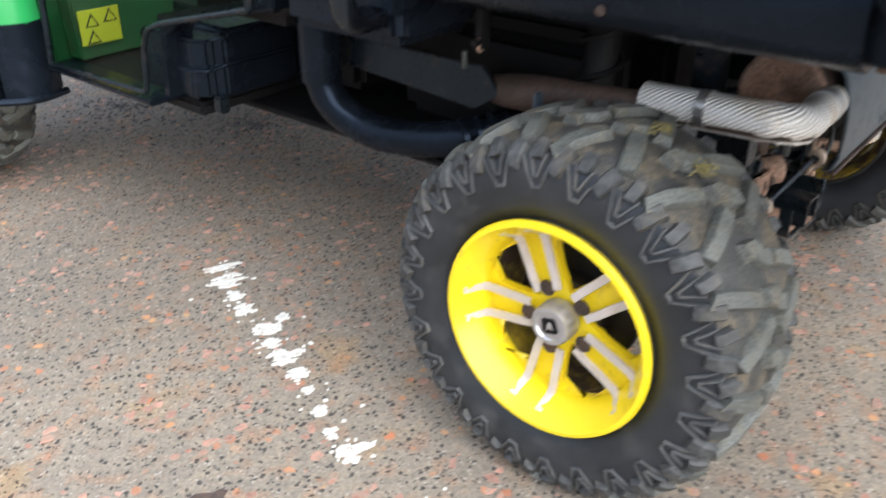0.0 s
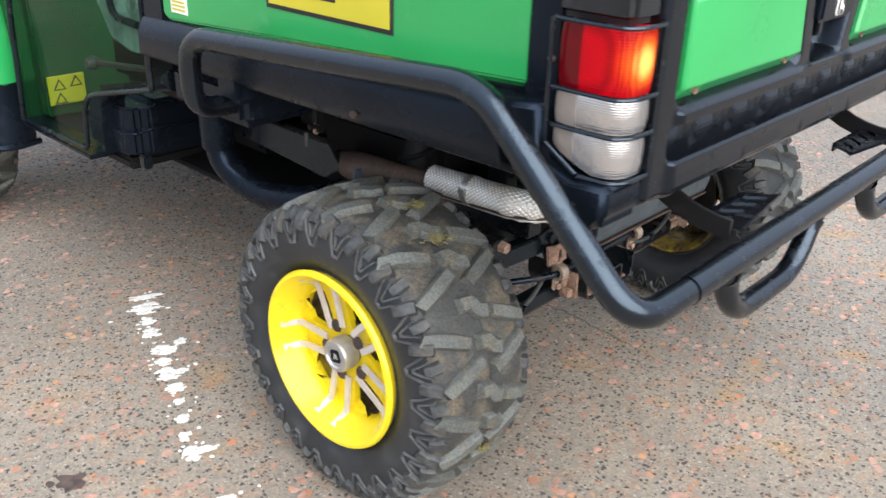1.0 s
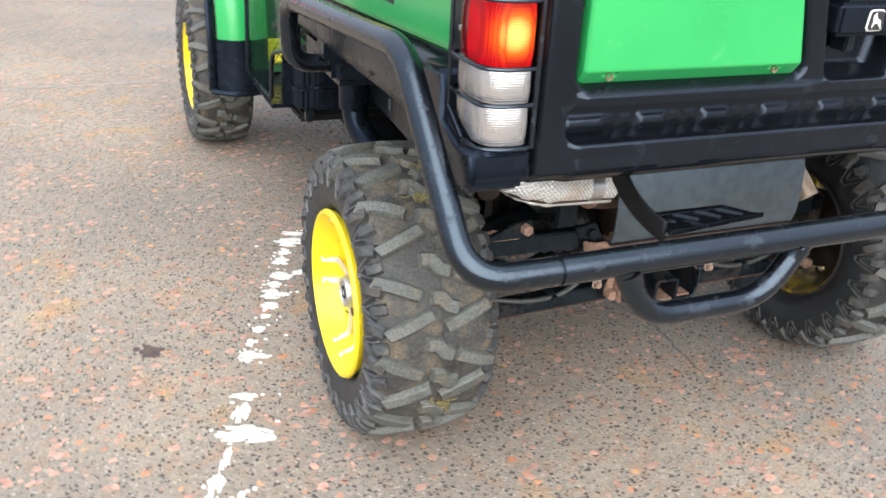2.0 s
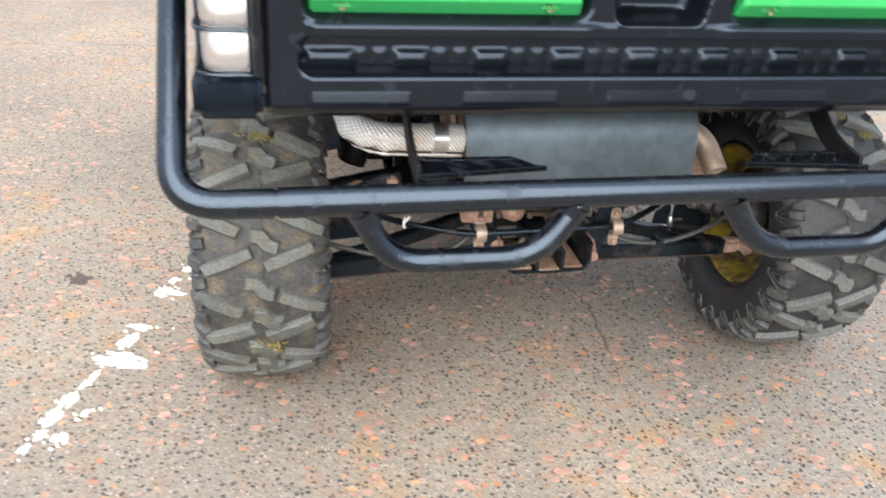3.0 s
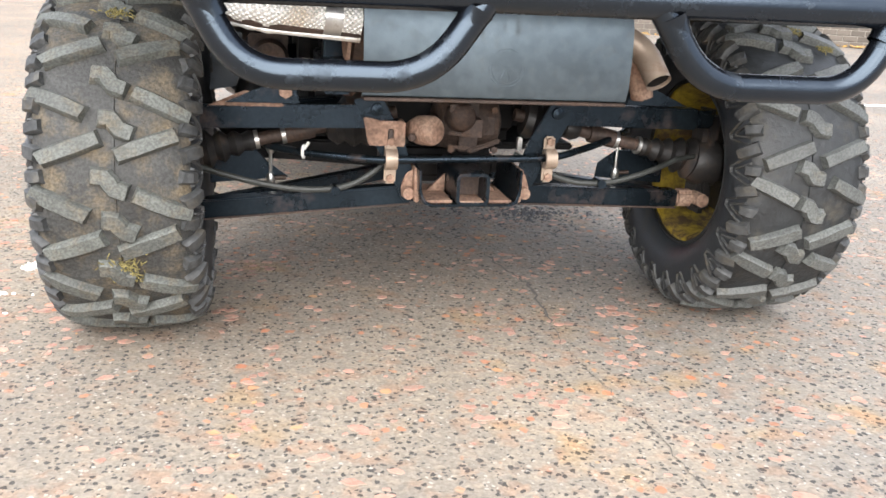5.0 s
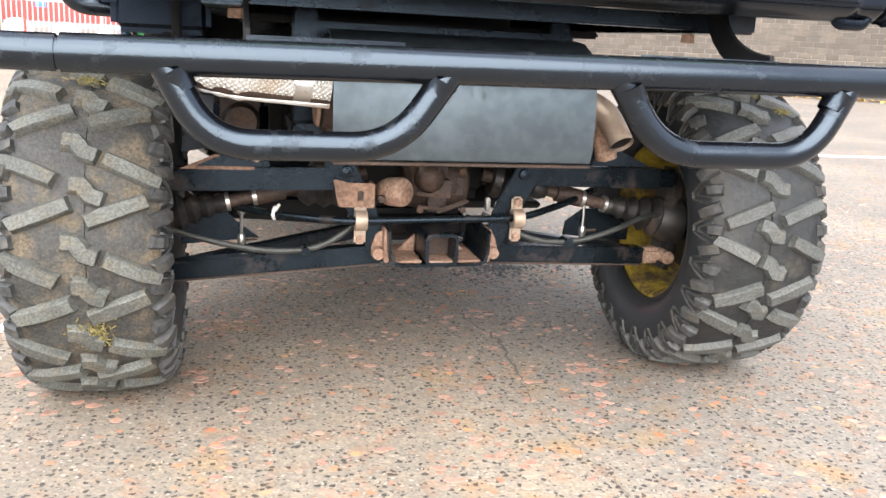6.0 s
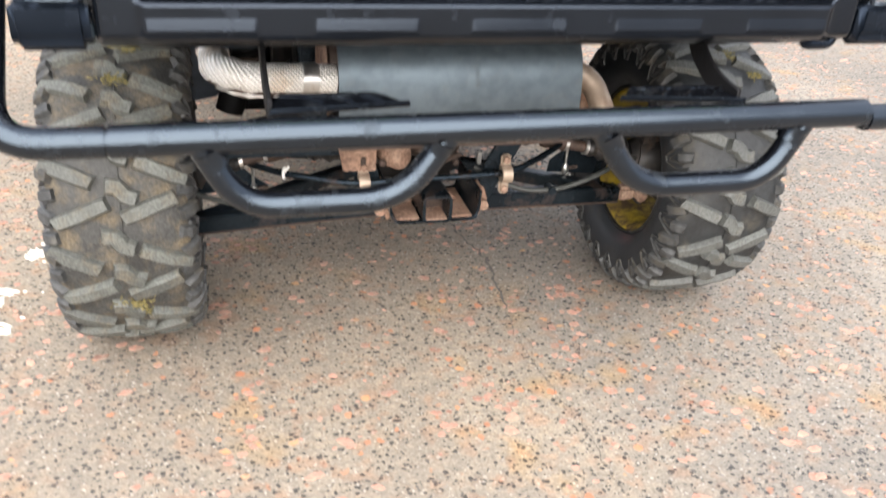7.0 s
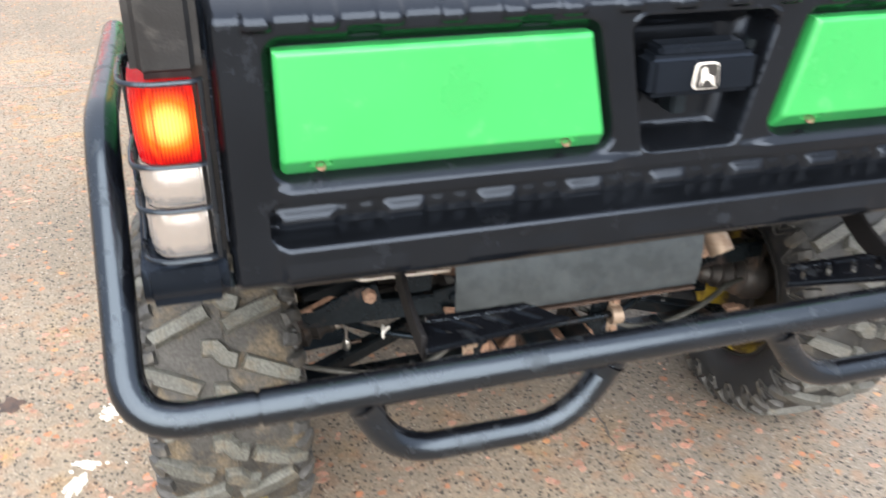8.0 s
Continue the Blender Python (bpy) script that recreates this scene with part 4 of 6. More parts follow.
def tailgate_panel():
    """The insert panel: slanted inner edge, a chamfer along the foot, and two small pockets for bolts in it."""
    nx, nz = 150, 60
    verts, faces = [], []
    for i in range(nx):
        for j in range(nz):
            t = j / (nz - 1)
            z = 0.866 + 0.142 * t
            right = -0.119 - 0.03 * t
            x = -0.51 + (right + 0.51) * i / (nx - 1)
            edge = min(x + 0.51, right - x, 1.008 - z)
            y = -0.528 + 0.019 * min(1, max(0, (0.886 - z) / 0.02)) + 0.006 * max(0, 1 - edge / 0.006) ** 2
            for c in (-0.466, -0.171):
                inside = min(0.0135 - abs(x - c), z - 0.868, 0.885 - z)
                y = y + (-0.5175 - y) * min(1, max(0, inside / 0.0025)) if y < -0.5175 else y
            verts.append((x, y, z))
    for i in range(nx - 1):
        for j in range(nz - 1):
            faces.append((i * nz + j, (i + 1) * nz + j, (i + 1) * nz + j + 1, i * nz + j + 1))
    edge = [i * nz for i in range(nx)] + [(nx - 1) * nz + j for j in range(1, nz)] + [i * nz + nz - 1 for i in range(nx - 2, -1, -1)] + [j for j in range(nz - 2, 0, -1)]
    k0, m = len(verts), len(edge)
    verts += [(verts[i][0], -0.5, verts[i][2]) for i in edge]
    faces += [(edge[i], k0 + i, k0 + (i + 1) % m, edge[(i + 1) % m]) for i in range(m)]
    faces.append(tuple(range(k0, k0 + m)))
    return verts, faces


pair("tailgate_panel", tailgate_panel(), GREEN, tailgate, "bright green insert panel", 30)
for x in (-0.466, -0.171, 0.466, 0.171):
    part("panel_bolt", lathe([(0.004, 0.0), (0.004, 0.0045), (0.0, 0.0055), (-0.003, 0.0055)][::-1], (x, -0.5195, 0.8765), "y", 12), RUST, tailgate, "rusty panel bolt")
latch = part("latch_handle", join(box(-0.072, 0.072, -0.53, -0.485, 0.924, 0.975, 0.007, 3), box(-0.06, 0.056, -0.524, -0.488, 0.972, 0.986, 0.004)), PLASTIC, tailgate, "black tailgate latch handle")
part("latch_screw", lathe([(0.0, 0.0), (0.0, 0.006), (0.004, 0.007), (0.01, 0.007)], (0.063, -0.522, 0.981), "y", 12), FRAME_BLACK, latch)
part("latch_bolt", box(-0.028, -0.008, -0.512, -0.475, 0.896, 0.926, 0.003), FRAME_BLACK, tailgate, "black latch catch")
emblem = [(-0.0155, 0.93), (0.0155, 0.93), (0.02, 0.936), (0.0175, 0.963), (0.013, 0.9675), (-0.013, 0.9675), (-0.0175, 0.963), (-0.02, 0.936)]
emblem = [(x * 0.88 + 0.001, 0.949 + (z - 0.949) * 0.88) for x, z in emblem]
part("badge", prism(emblem, "y", -0.5325, -0.5295, 0.001, 1), LABEL_WHITE, latch, "silver rimmed shield badge")
small = [(x * 0.9 + 0.0002, 0.949 + (z - 0.949) * 0.9) for x, z in emblem]
part("badge_field", prism(small, "y", -0.5335, -0.5322, 0.0004, 1), LABEL_BLACK, latch)
part("badge_mark", prism([(-0.008, 0.937), (-0.002, 0.945), (0.004, 0.944), (0.012, 0.935), (0.009, 0.949), (0.001, 0.952), (-0.002, 0.961), (-0.008, 0.957), (-0.006, 0.947)], "y", -0.5342, -0.5334, 0.0003, 1), LABEL_WHITE, latch)
lettering = Matrix.Translation((0.441, -0.5295, 0.934)) @ Matrix.Rotation(radians(8), 4, "Y") @ Matrix.Rotation(radians(90), 4, "X")
part("model_lettering", text_shape("XUV", 0.038, lettering), LABEL_YELLOW, tailgate, "yellow model letters", 0)
lettering = Matrix.Translation((0.414, -0.5295, 0.91)) @ Matrix.Rotation(radians(8), 4, "Y") @ Matrix.Rotation(radians(90), 4, "X")
part("model_lettering", text_shape("4x4", 0.025, lettering), LABEL_YELLOW, tailgate, "yellow model letters", 0)

# ---- load box: sides, floor and corners ----
floor_box = join(box(-0.575, 0.575, -0.47, 0.70, 0.745, 0.775, 0.006), box(-0.575, 0.575, 0.66, 0.70, 0.775, 1.09, 0.01))
part("box_floor", floor_box, PLASTIC, buggy, "black plastic load box floor and bulkhead")
wall_l = join(box(-0.628, -0.575, -0.46, 0.70, 0.745, 1.10, 0.012), box(-0.642, -0.628, -0.412, -0.352, 0.80, 1.10, 0.005), box(-0.642, -0.628, 0.62, 0.705, 0.78, 1.10, 0.006))
pair("box_side", wall_l, PLASTIC, buggy, "black load box side")
side_out = [(-0.345, 0.872), (-0.345, 1.09), (0.628, 1.09), (0.628, 0.835), (0.60, 0.822)]
side_in = [(-0.358, 0.885), (-0.358, 1.08), (0.616, 1.08), (0.616, 0.842), (0.595, 0.834)]
sp = green_plate(side_out, side_in, -0.0, -0.013)
sp = [(-0.629 + p[1], p[0], p[2]) for p in sp[0]], sp[1]
side_panels = pair("side_panel", sp, GREEN, buggy, "green load box side panel")
rail_poly = [(-0.575, 0.735), (-0.61, 0.732), (-0.652, 0.752), (-0.664, 0.79), (-0.662, 0.835), (-0.648, 0.862), (-0.628, 0.868), (-0.575, 0.86)]


def side_rail():
    """The moulded rail under the side panel; it falls slightly towards the front."""
    v, f = [], []
    k = len(rail_poly)
    ys = [-0.33, -0.1, 0.2, 0.45, 0.70]
    for y in ys:
        drop = 0.04 * (y + 0.33) / 1.03
        v += [(x, y, z - drop * (0.3 if z < 0.76 else 1)) for x, z in rail_poly]
    for a in range(len(ys) - 1):
        f += [(a * k + i, a * k + (i + 1) % k, (a + 1) * k + (i + 1) % k, (a + 1) * k + i) for i in range(k)]
    f += [tuple(range(k)), tuple(range((len(ys) - 1) * k, len(ys) * k))]
    return v, f


pair("side_rail", side_rail(), PLASTIC, buggy, "black moulded rail under the side panel", 50)
corner = [(-0.3, 0.862), (-0.405, 0.87), (-0.412, 0.8), (-0.462, 0.78), (-0.523, 0.781), (-0.523, 0.73), (-0.51, 0.713), (-0.478, 0.709), (-0.42, 0.748), (-0.335, 0.82)]
pair("box_corner", prism(corner, "x", -0.674, -0.578, 0.012, 3), PLASTIC, buggy, "black moulded box corner under the lamp", 50)
pair("corner_post", join(box(-0.651, -0.58, -0.52, -0.40, 0.9835, 1.12, 0.012, 3), box(-0.6, -0.576, -0.49, -0.42, 0.76, 1.0, 0.004)), POST, buggy, "scuffed black plastic box corner post")
part("hinge_strap", tube([(0.497, -0.497, 0.728), (0.505, -0.5, 0.711), (0.55, -0.5, 0.711), (0.56, -0.497, 0.728)], 0.006, 12, 0.014, 5, True, 1.6), PLASTIC, buggy, "black hinge strap under the tailgate")
part("hinge_pin", rod((-0.577, -0.508, 0.732), (-0.577, -0.508, 0.75), 0.004), FRAME_BLACK, buggy)


def lens(z0, z1, cut, first=0, last=9):
    """A lamp lens that wraps round the corner; cut raises its lower front edge."""
    path = [(-0.593, -0.521), (-0.604, -0.5245), (-0.63, -0.5245), (-0.645, -0.519), (-0.6545, -0.506), (-0.6575, -0.485), (-0.658, -0.455), (-0.6575, -0.434), (-0.653, -0.42)][first:last]
    v, f = [], []
    rows = 5
    for i, (x, y) in enumerate(path):
        for j in range(rows):
            t = j / (rows - 1)
            lo = z0 + (cut * max(0, (y + 0.48)) / 0.066 if y > -0.48 else 0)
            bulge = 0.0025 * (1 - (2 * t - 1) ** 4)
            cx, cy = x + 0.6, y + 0.46
            k = math.hypot(cx, cy) or 1
            v.append((x + cx / k * bulge, y + cy / k * bulge, lo + (z1 - lo) * t))
    n = len(path)
    back = len(v)
    v += [(-0.594, -0.45, z0 + 0.01), (-0.594, -0.45, z1 - 0.01)]
    for i in range(n - 1):
        for j in range(rows - 1):
            f.append((i * rows + j, (i + 1) * rows + j, (i + 1) * rows + j + 1, i * rows + j + 1))
        f.append((i * rows, back, (i + 1) * rows))
        f.append((i * rows + rows - 1, (i + 1) * rows + rows - 1, back + 1))
    return v, f


for sign in (0, 1):
    def hand(s):
        return mirrored(s) if sign else s
    lamp = part("tail_lamp", hand(lens(0.8965, 0.983, 0.0, 0, 7)), LENS_RED_OFF if sign else LENS_RED, buggy, "lit red tail lamp", 60)
    part("clear_lens", hand(lens(0.846, 0.8945, 0.0, 0, 7)), LENS_CLEAR, lamp, "clear ribbed indicator lens", 60)
    part("clear_lens", hand(lens(0.786, 0.844, 0.03, 0, 7)), LENS_CLEAR, lamp, "clear ribbed reversing lens", 60)
    for z0, z1, cut, mat in ((0.8965, 0.983, 0.0, LENS_END_RED), (0.846, 0.8945, 0.0, LENS_END), (0.786, 0.844, 0.03, LENS_END)):
        part("lens_end", hand(lens(z0, z1, cut, 6, 9)), mat, lamp, "plain end of the lamp lens", 60)
    for z in (0.985, 0.8955, 0.845, 0.784):
        side = [(-0.583, -0.523, z), (-0.591, -0.532, z), (-0.638, -0.533, z), (-0.664, -0.519, z), (-0.667, -0.47, z), (-0.666, -0.416 if z > 0.8 else -0.46, z), (-0.652, -0.406, z)]
        if z < 0.8:
            side[-2:] = [(-0.667, -0.47, z), (-0.665, -0.414, z + 0.032)]
        part("guard_wire", hand(tube(side, 0.0032, 8, 0.012, 3)), TUBE_BLACK, lamp, "black wire lamp guard")
    part("guard_wire", hand(rod((-0.585, -0.529, 0.783), (-0.585, -0.529, 0.986), 0.0034, 8)), TUBE_BLACK, lamp)
    part("guard_wire", hand(rod((-0.666, -0.412, 0.815), (-0.666, -0.412, 0.986), 0.0034, 8)), TUBE_BLACK, lamp)
    for z in (0.925, 0.843):
        part("guard_screw", hand(lathe([(0.006, 0.005), (0.0, 0.0055), (-0.003, 0.004), (-0.004, 0.0)], (-0.644, -0.397, z), "x", 10)), STEEL, lamp)

# sticker on the left side panel
side_left = side_panels[0]
part("sticker", box(-0.6437, -0.6418, -0.088, 0.245, 0.906, 1.0, 0.0005, 1), LABEL_BLACK, side_left, "black bordered sticker")
part("sticker_field", box(-0.6448, -0.6435, -0.08, 0.237, 0.914, 0.992, 0.0003, 1), LABEL_YELLOW, side_left, "yellow sticker")
part("sticker_bar", box(-0.6455, -0.6446, 0.05, 0.222, 0.938, 0.95, 0.0002, 1), LABEL_BLACK, side_left)
part("info_label", box(-0.6437, -0.6418, 0.52, 0.582, 0.85, 0.94, 0.0005, 1), LABEL_WHITE, side_left, "white information label")
for k in range(3):
    part("info_bar", box(-0.6446, -0.6436, 0.526, 0.576, 0.856 + 0.008 * k, 0.86 + 0.008 * k, 0.0002, 1), LABEL_YELLOW, side_left)

# ---- exhaust ----
muffler = part("muffler", lathe([(-0.238, 0.0), (-0.238, 0.06), (-0.23, 0.072), (-0.215, 0.076), (-0.205, 0.078), (0.205, 0.078), (0.222, 0.07), (0.228, 0.058), (0.228, 0.0)], (0.005, -0.125, 0.572), "x", 40), RUST_DARK, buggy, "rusty exhaust silencer")
part("silencer_end", lathe([(-0.236, 0.074), (-0.2415, 0.068), (-0.2425, 0.05), (-0.2405, 0.045), (-0.2405, 0.0)], (0.005, -0.125, 0.572), "x", 36), RUST, muffler, "rusty pressed end of the silencer")
shield_line = [(-0.212, 0.452), (-0.226, 0.456), (-0.2335, 0.48), (-0.2345, 0.53), (-0.231, 0.575), (-0.218, 0.615), (-0.192, 0.648), (-0.155, 0.664), (-0.11, 0.668)]
inner_line = [(y + 0.004 * (1 if i < 6 else 0.5), z - 0.004 * (0 if i < 5 else 1)) for i, (y, z) in enumerate(shield_line)]
shield = part("heat_shield", prism(shield_line + list(reversed(inner_line)), "x", -0.216, 0.246, 0.0, 1), SHIELD, buggy, "dull grey sheet heat shield", 30)
ring = []
for r in (0.026, 0.031):
    ring.append(tube([(0.024 + r * math.cos(a), -0.2339, 0.508 + r * math.sin(a)) for a in [2 * math.pi * k / 28 for k in range(29)]], 0.0005, 6, 0.001, 1))
for k in range(4):
    a = math.pi * k / 4 + 0.3
    ring.append(rod((0.024 - 0.02 * math.cos(a), -0.2338, 0.508 - 0.02 * math.sin(a)), (0.024 + 0.02 * math.cos(a), -0.2338, 0.508 + 0.02 * math.sin(a)), 0.0005, 6))
part("stamped_mark", join(*ring), SHIELD, shield, "stamped round mark")
part("shield_lip", box(-0.214, 0.244, -0.2315, -0.2135, 0.4475, 0.453, 0.001, 1), RUST_DARK, shield, "dark rusty lower lip")
part("tailpipe", tube([(0.2, -0.125, 0.565), (0.262, -0.125, 0.565), (0.312, -0.135, 0.54), (0.326, -0.182, 0.486)], 0.0235, 20, 0.05, 8, False), PIPE_TAN, buggy, "tanned curved steel tailpipe")
part("pipe_stub", tube([(0.23, -0.11, 0.53), (0.312, -0.11, 0.52), (0.33, -0.11, 0.45)], 0.021, 16, 0.03, 5), RUST, buggy, "rusty pipe stub")
# solid dark plug painted as the shade inside the open pipe
part("tailpipe_plug", rod((0.322, -0.169, 0.501), (0.3245, -0.1775, 0.4913), 0.0222), DARK, buggy, "dark plug in place of the shade in the pipe mouth")
part("exhaust_pipe", tube([(-0.33, 0.42, 0.5), (-0.415, 0.29, 0.535), (-0.43, 0.12, 0.566), (-0.43, -0.02, 0.578)], lambda t: 0.021 + 0.012 * math.sin(math.pi * min(1, t * 1.3)) ** 2, 20, 0.08, 6), RUST_DARK, buggy, "brown rusty exhaust pipe")
wrap = [(-0.426, 0.024, 0.582), (-0.426, -0.188, 0.592), (-0.378, -0.214, 0.582), (-0.22, -0.2, 0.572)]
part("shield_bracket", prism([(-0.258, 0.514), (-0.19, 0.514), (-0.19, 0.42), (-0.222, 0.42)], "y", 0.02, 0.028, 0.002, 1), RUST, buggy, "rusty slanted silencer bracket")
part("pipe_flange", join(lathe([(-0.02, 0.0), (-0.02, 0.03), (0.0, 0.037), (0.02, 0.034), (0.05, 0.02), (0.05, 0.0)], (-0.36, 0.07, 0.485), "y", 18), box(-0.4, -0.325, 0.085, 0.095, 0.47, 0.53, 0.003)), RUST_DARK, buggy, "brown rusty pipe flange")
part("wrap_seam", tube([(x, y - 0.006, z - 0.0285) for x, y, z in wrap], lambda t: 0.0055 + 0.001 * math.sin(90 * t), 8, [0.07, 0.06], 9), SLEEVE, buggy, "folded seam under the heat wrap")
part("wrapped_pipe", tube([(x, y, z - 0.0065) for x, y, z in wrap], 0.0235, 18, [0.07, 0.06], 9), RUST_DARK, buggy, "rusty pipe under the heat wrap")
sleeve = part("heat_wrap", tube(wrap, lambda t: 0.0275 + 0.0008 * math.sin(70 * t), 22, [0.07, 0.06], 9), SLEEVE, buggy, "silver woven heat wrap on the exhaust")
rings = [sum((Vector(v.co) for v in sleeve.data.vertices[k * 22:(k + 1) * 22]), Vector()) / 22 for k in range(len(sleeve.data.vertices) // 22)]
along = [0.0]
for p, q in zip(rings, rings[1:]):
    along.append(along[-1] + (q - p).length)
uv = sleeve.data.uv_layers.new(name="wrap")
for poly in sleeve.data.polygons:
    ks = [sleeve.data.loops[li].vertex_index % 22 for li in poly.loop_indices]
    for li, k in zip(poly.loop_indices, ks):
        k = k + 22 if k == 0 and 21 in ks else k
        uv.data[li].uv = (along[sleeve.data.loops[li].vertex_index // 22], k / 22 * 0.173)
for a, b in (((-0.426, -0.07, 0.5863), (-0.426, -0.085, 0.5871)), ((-0.28, -0.2053, 0.5758), (-0.252, -0.2028, 0.574))):
    part("wrap_clip", rod(a, b, 0.0295, 22), STEEL, sleeve, "bright hose clip")
part("clip_screw", box(-0.4575, -0.4465, -0.086, -0.068, 0.584, 0.598, 0.002), STEEL, sleeve)

# ---- rear suspension and drive ----
bar_pts = [(-0.385, 0.05, 0.338), (-0.37, 0.02, 0.326), (-0.3, -0.035, 0.322), (-0.17, -0.104, 0.3235), (0.17, -0.1, 0.33), (0.29, -0.03, 0.348), (0.375, 0.05, 0.36)]
sway = part("anti_roll_bar", tube(bar_pts, 0.0072, 12, 0.04, 5), FRAME_BLACK, buggy, "black anti-roll bar")
part("cable_tie", join(tube([(-0.3 + 0.011 * math.cos(a) * 0.3, -0.036 + 0.011 * math.cos(a), 0.325 + 0.011 * math.sin(a)) for a in [2 * math.pi * k / 14 for k in range(15)]], 0.003, 6, 0.002, 1), rod((-0.3, -0.046, 0.332), (-0.292, -0.052, 0.345), 0.003, 6)), WHITE_TIE, sway, "white cable tie")
for x in (-0.146, 0.159):
    z = 0.3255 if x < 0 else 0.3295
    blk = join(lathe([(-0.011, 0.0105), (-0.011, 0.019), (0.011, 0.019), (0.011, 0.0105)], (x, -0.103, z), "x", 18),
               box(x - 0.011, x + 0.011, -0.1, -0.09, z - 0.047, z + 0.042, 0.004))
    clamp = part("bar_clamp", blk, PIPE_TAN, buggy, "tan rusty anti-roll bar clamp")
    for dz in (-0.036, 0.032):
        part("clamp_bolt", lathe([(0.0, 0.008), (-0.007, 0.008), (-0.008, 0.006), (-0.008, 0.0)], (x, -0.099, z + dz), "y", 6), RUST, clamp)
for s in (-1, 1):
    x = 0.36 * s
    lo, hi = (0.25, 0.318) if s < 0 else (0.266, 0.345)
    link = part("drop_link", rod((x, 0.045, lo), (x, 0.045, hi), 0.0035, 8), STEEL, buggy, "bright drop link")
    for z in (lo + 0.004, hi):
        part("link_joint", lathe([(-0.012, 0.0), (-0.012, 0.006), (-0.004, 0.0085), (0.006, 0.0085), (0.012, 0.006), (0.012, 0.0)], (x, 0.045, z), "z", 14), STEEL, link)
    part("link_stud", rod((x, 0.045, lo + 0.006), (x + 0.03, 0.045, lo + 0.008), 0.0042, 8), RUST_DARK, link)
arms = [((-0.10, -0.055, 0.252), (-0.50, -0.02, 0.212)), ((0.11, -0.055, 0.252), (0.465, -0.025, 0.236))]

for a, b in arms:
    s = -1 if a[0] < 0 else 1
    arm = part("lower_arm", join(beam(a, b, 0.035, 0.036), beam((a[0], 0.16, a[2]), b, 0.03, 0.03)), FRAME_BLACK, buggy, "black lower suspension arm with rusty edges")
    part("arm_end", join(beam(b, (b[0] + 0.045 * s, b[1], b[2]), 0.036, 0.034, 0.008), lathe([(-0.022, 0.0), (-0.022, 0.014), (0.02, 0.014), (0.02, 0.0)], (b[0] + 0.05 * s, b[1] - 0.012, b[2]), "y", 14)), RUST, arm, "rusty arm joint")
    part("arm_edge", beam((a[0], a[1] - 0.001, a[2] - 0.0185), (b[0], b[1] - 0.001, b[2] - 0.0185), 0.0352, 0.003, 0.001), RUST_DARK, arm, "rusty lower edge")
    web = [(0.475, 0.33), (0.40, 0.325), (0.365, 0.287), (0.325, 0.258), (0.475, 0.245)] if s < 0 else [(0.47, 0.325), (0.36, 0.319), (0.322, 0.292), (0.318, 0.262), (0.47, 0.25)]
    part("arm_web", prism([(x * s, z) for x, z in web], "y", 0.05, 0.056, 0.001), FRAME_BLACK, arm, "black arm gusset plate")
for a, b in (((-0.17, -0.07, 0.4), (-0.49, -0.04, 0.39)), ((0.17, -0.07, 0.412), (0.48, -0.04, 0.403))):
    s = -1 if a[0] < 0 else 1
    arm = part("upper_arm", join(beam(a, b, 0.032, 0.042), beam((a[0], 0.12, a[2]), (b[0] - 0.04 * s, b[1] + 0.06, b[2]), 0.03, 0.03)), FRAME_BLACK, buggy, "black upper suspension arm")
    part("arm_end", beam(b, (b[0] + 0.04 * s, b[1], b[2]), 0.03, 0.036, 0.006), FRAME_BLACK, arm)
    mount = part("damper_mount", prism([(0.31 * s, a[2] + 0.02), (0.44 * s, a[2] + 0.02), (0.36 * s, a[2] + 0.055), (0.32 * s, a[2] + 0.06)], "y", -0.085, -0.075, 0.002), FRAME_BLACK, arm)
    part("mount_bolt", lathe([(0.0, 0.0), (0.0, 0.012), (0.02, 0.014), (0.022, 0.0)][::-1], (0.335 * s, -0.1, a[2] + 0.042), "y", 6), RUST, arm)
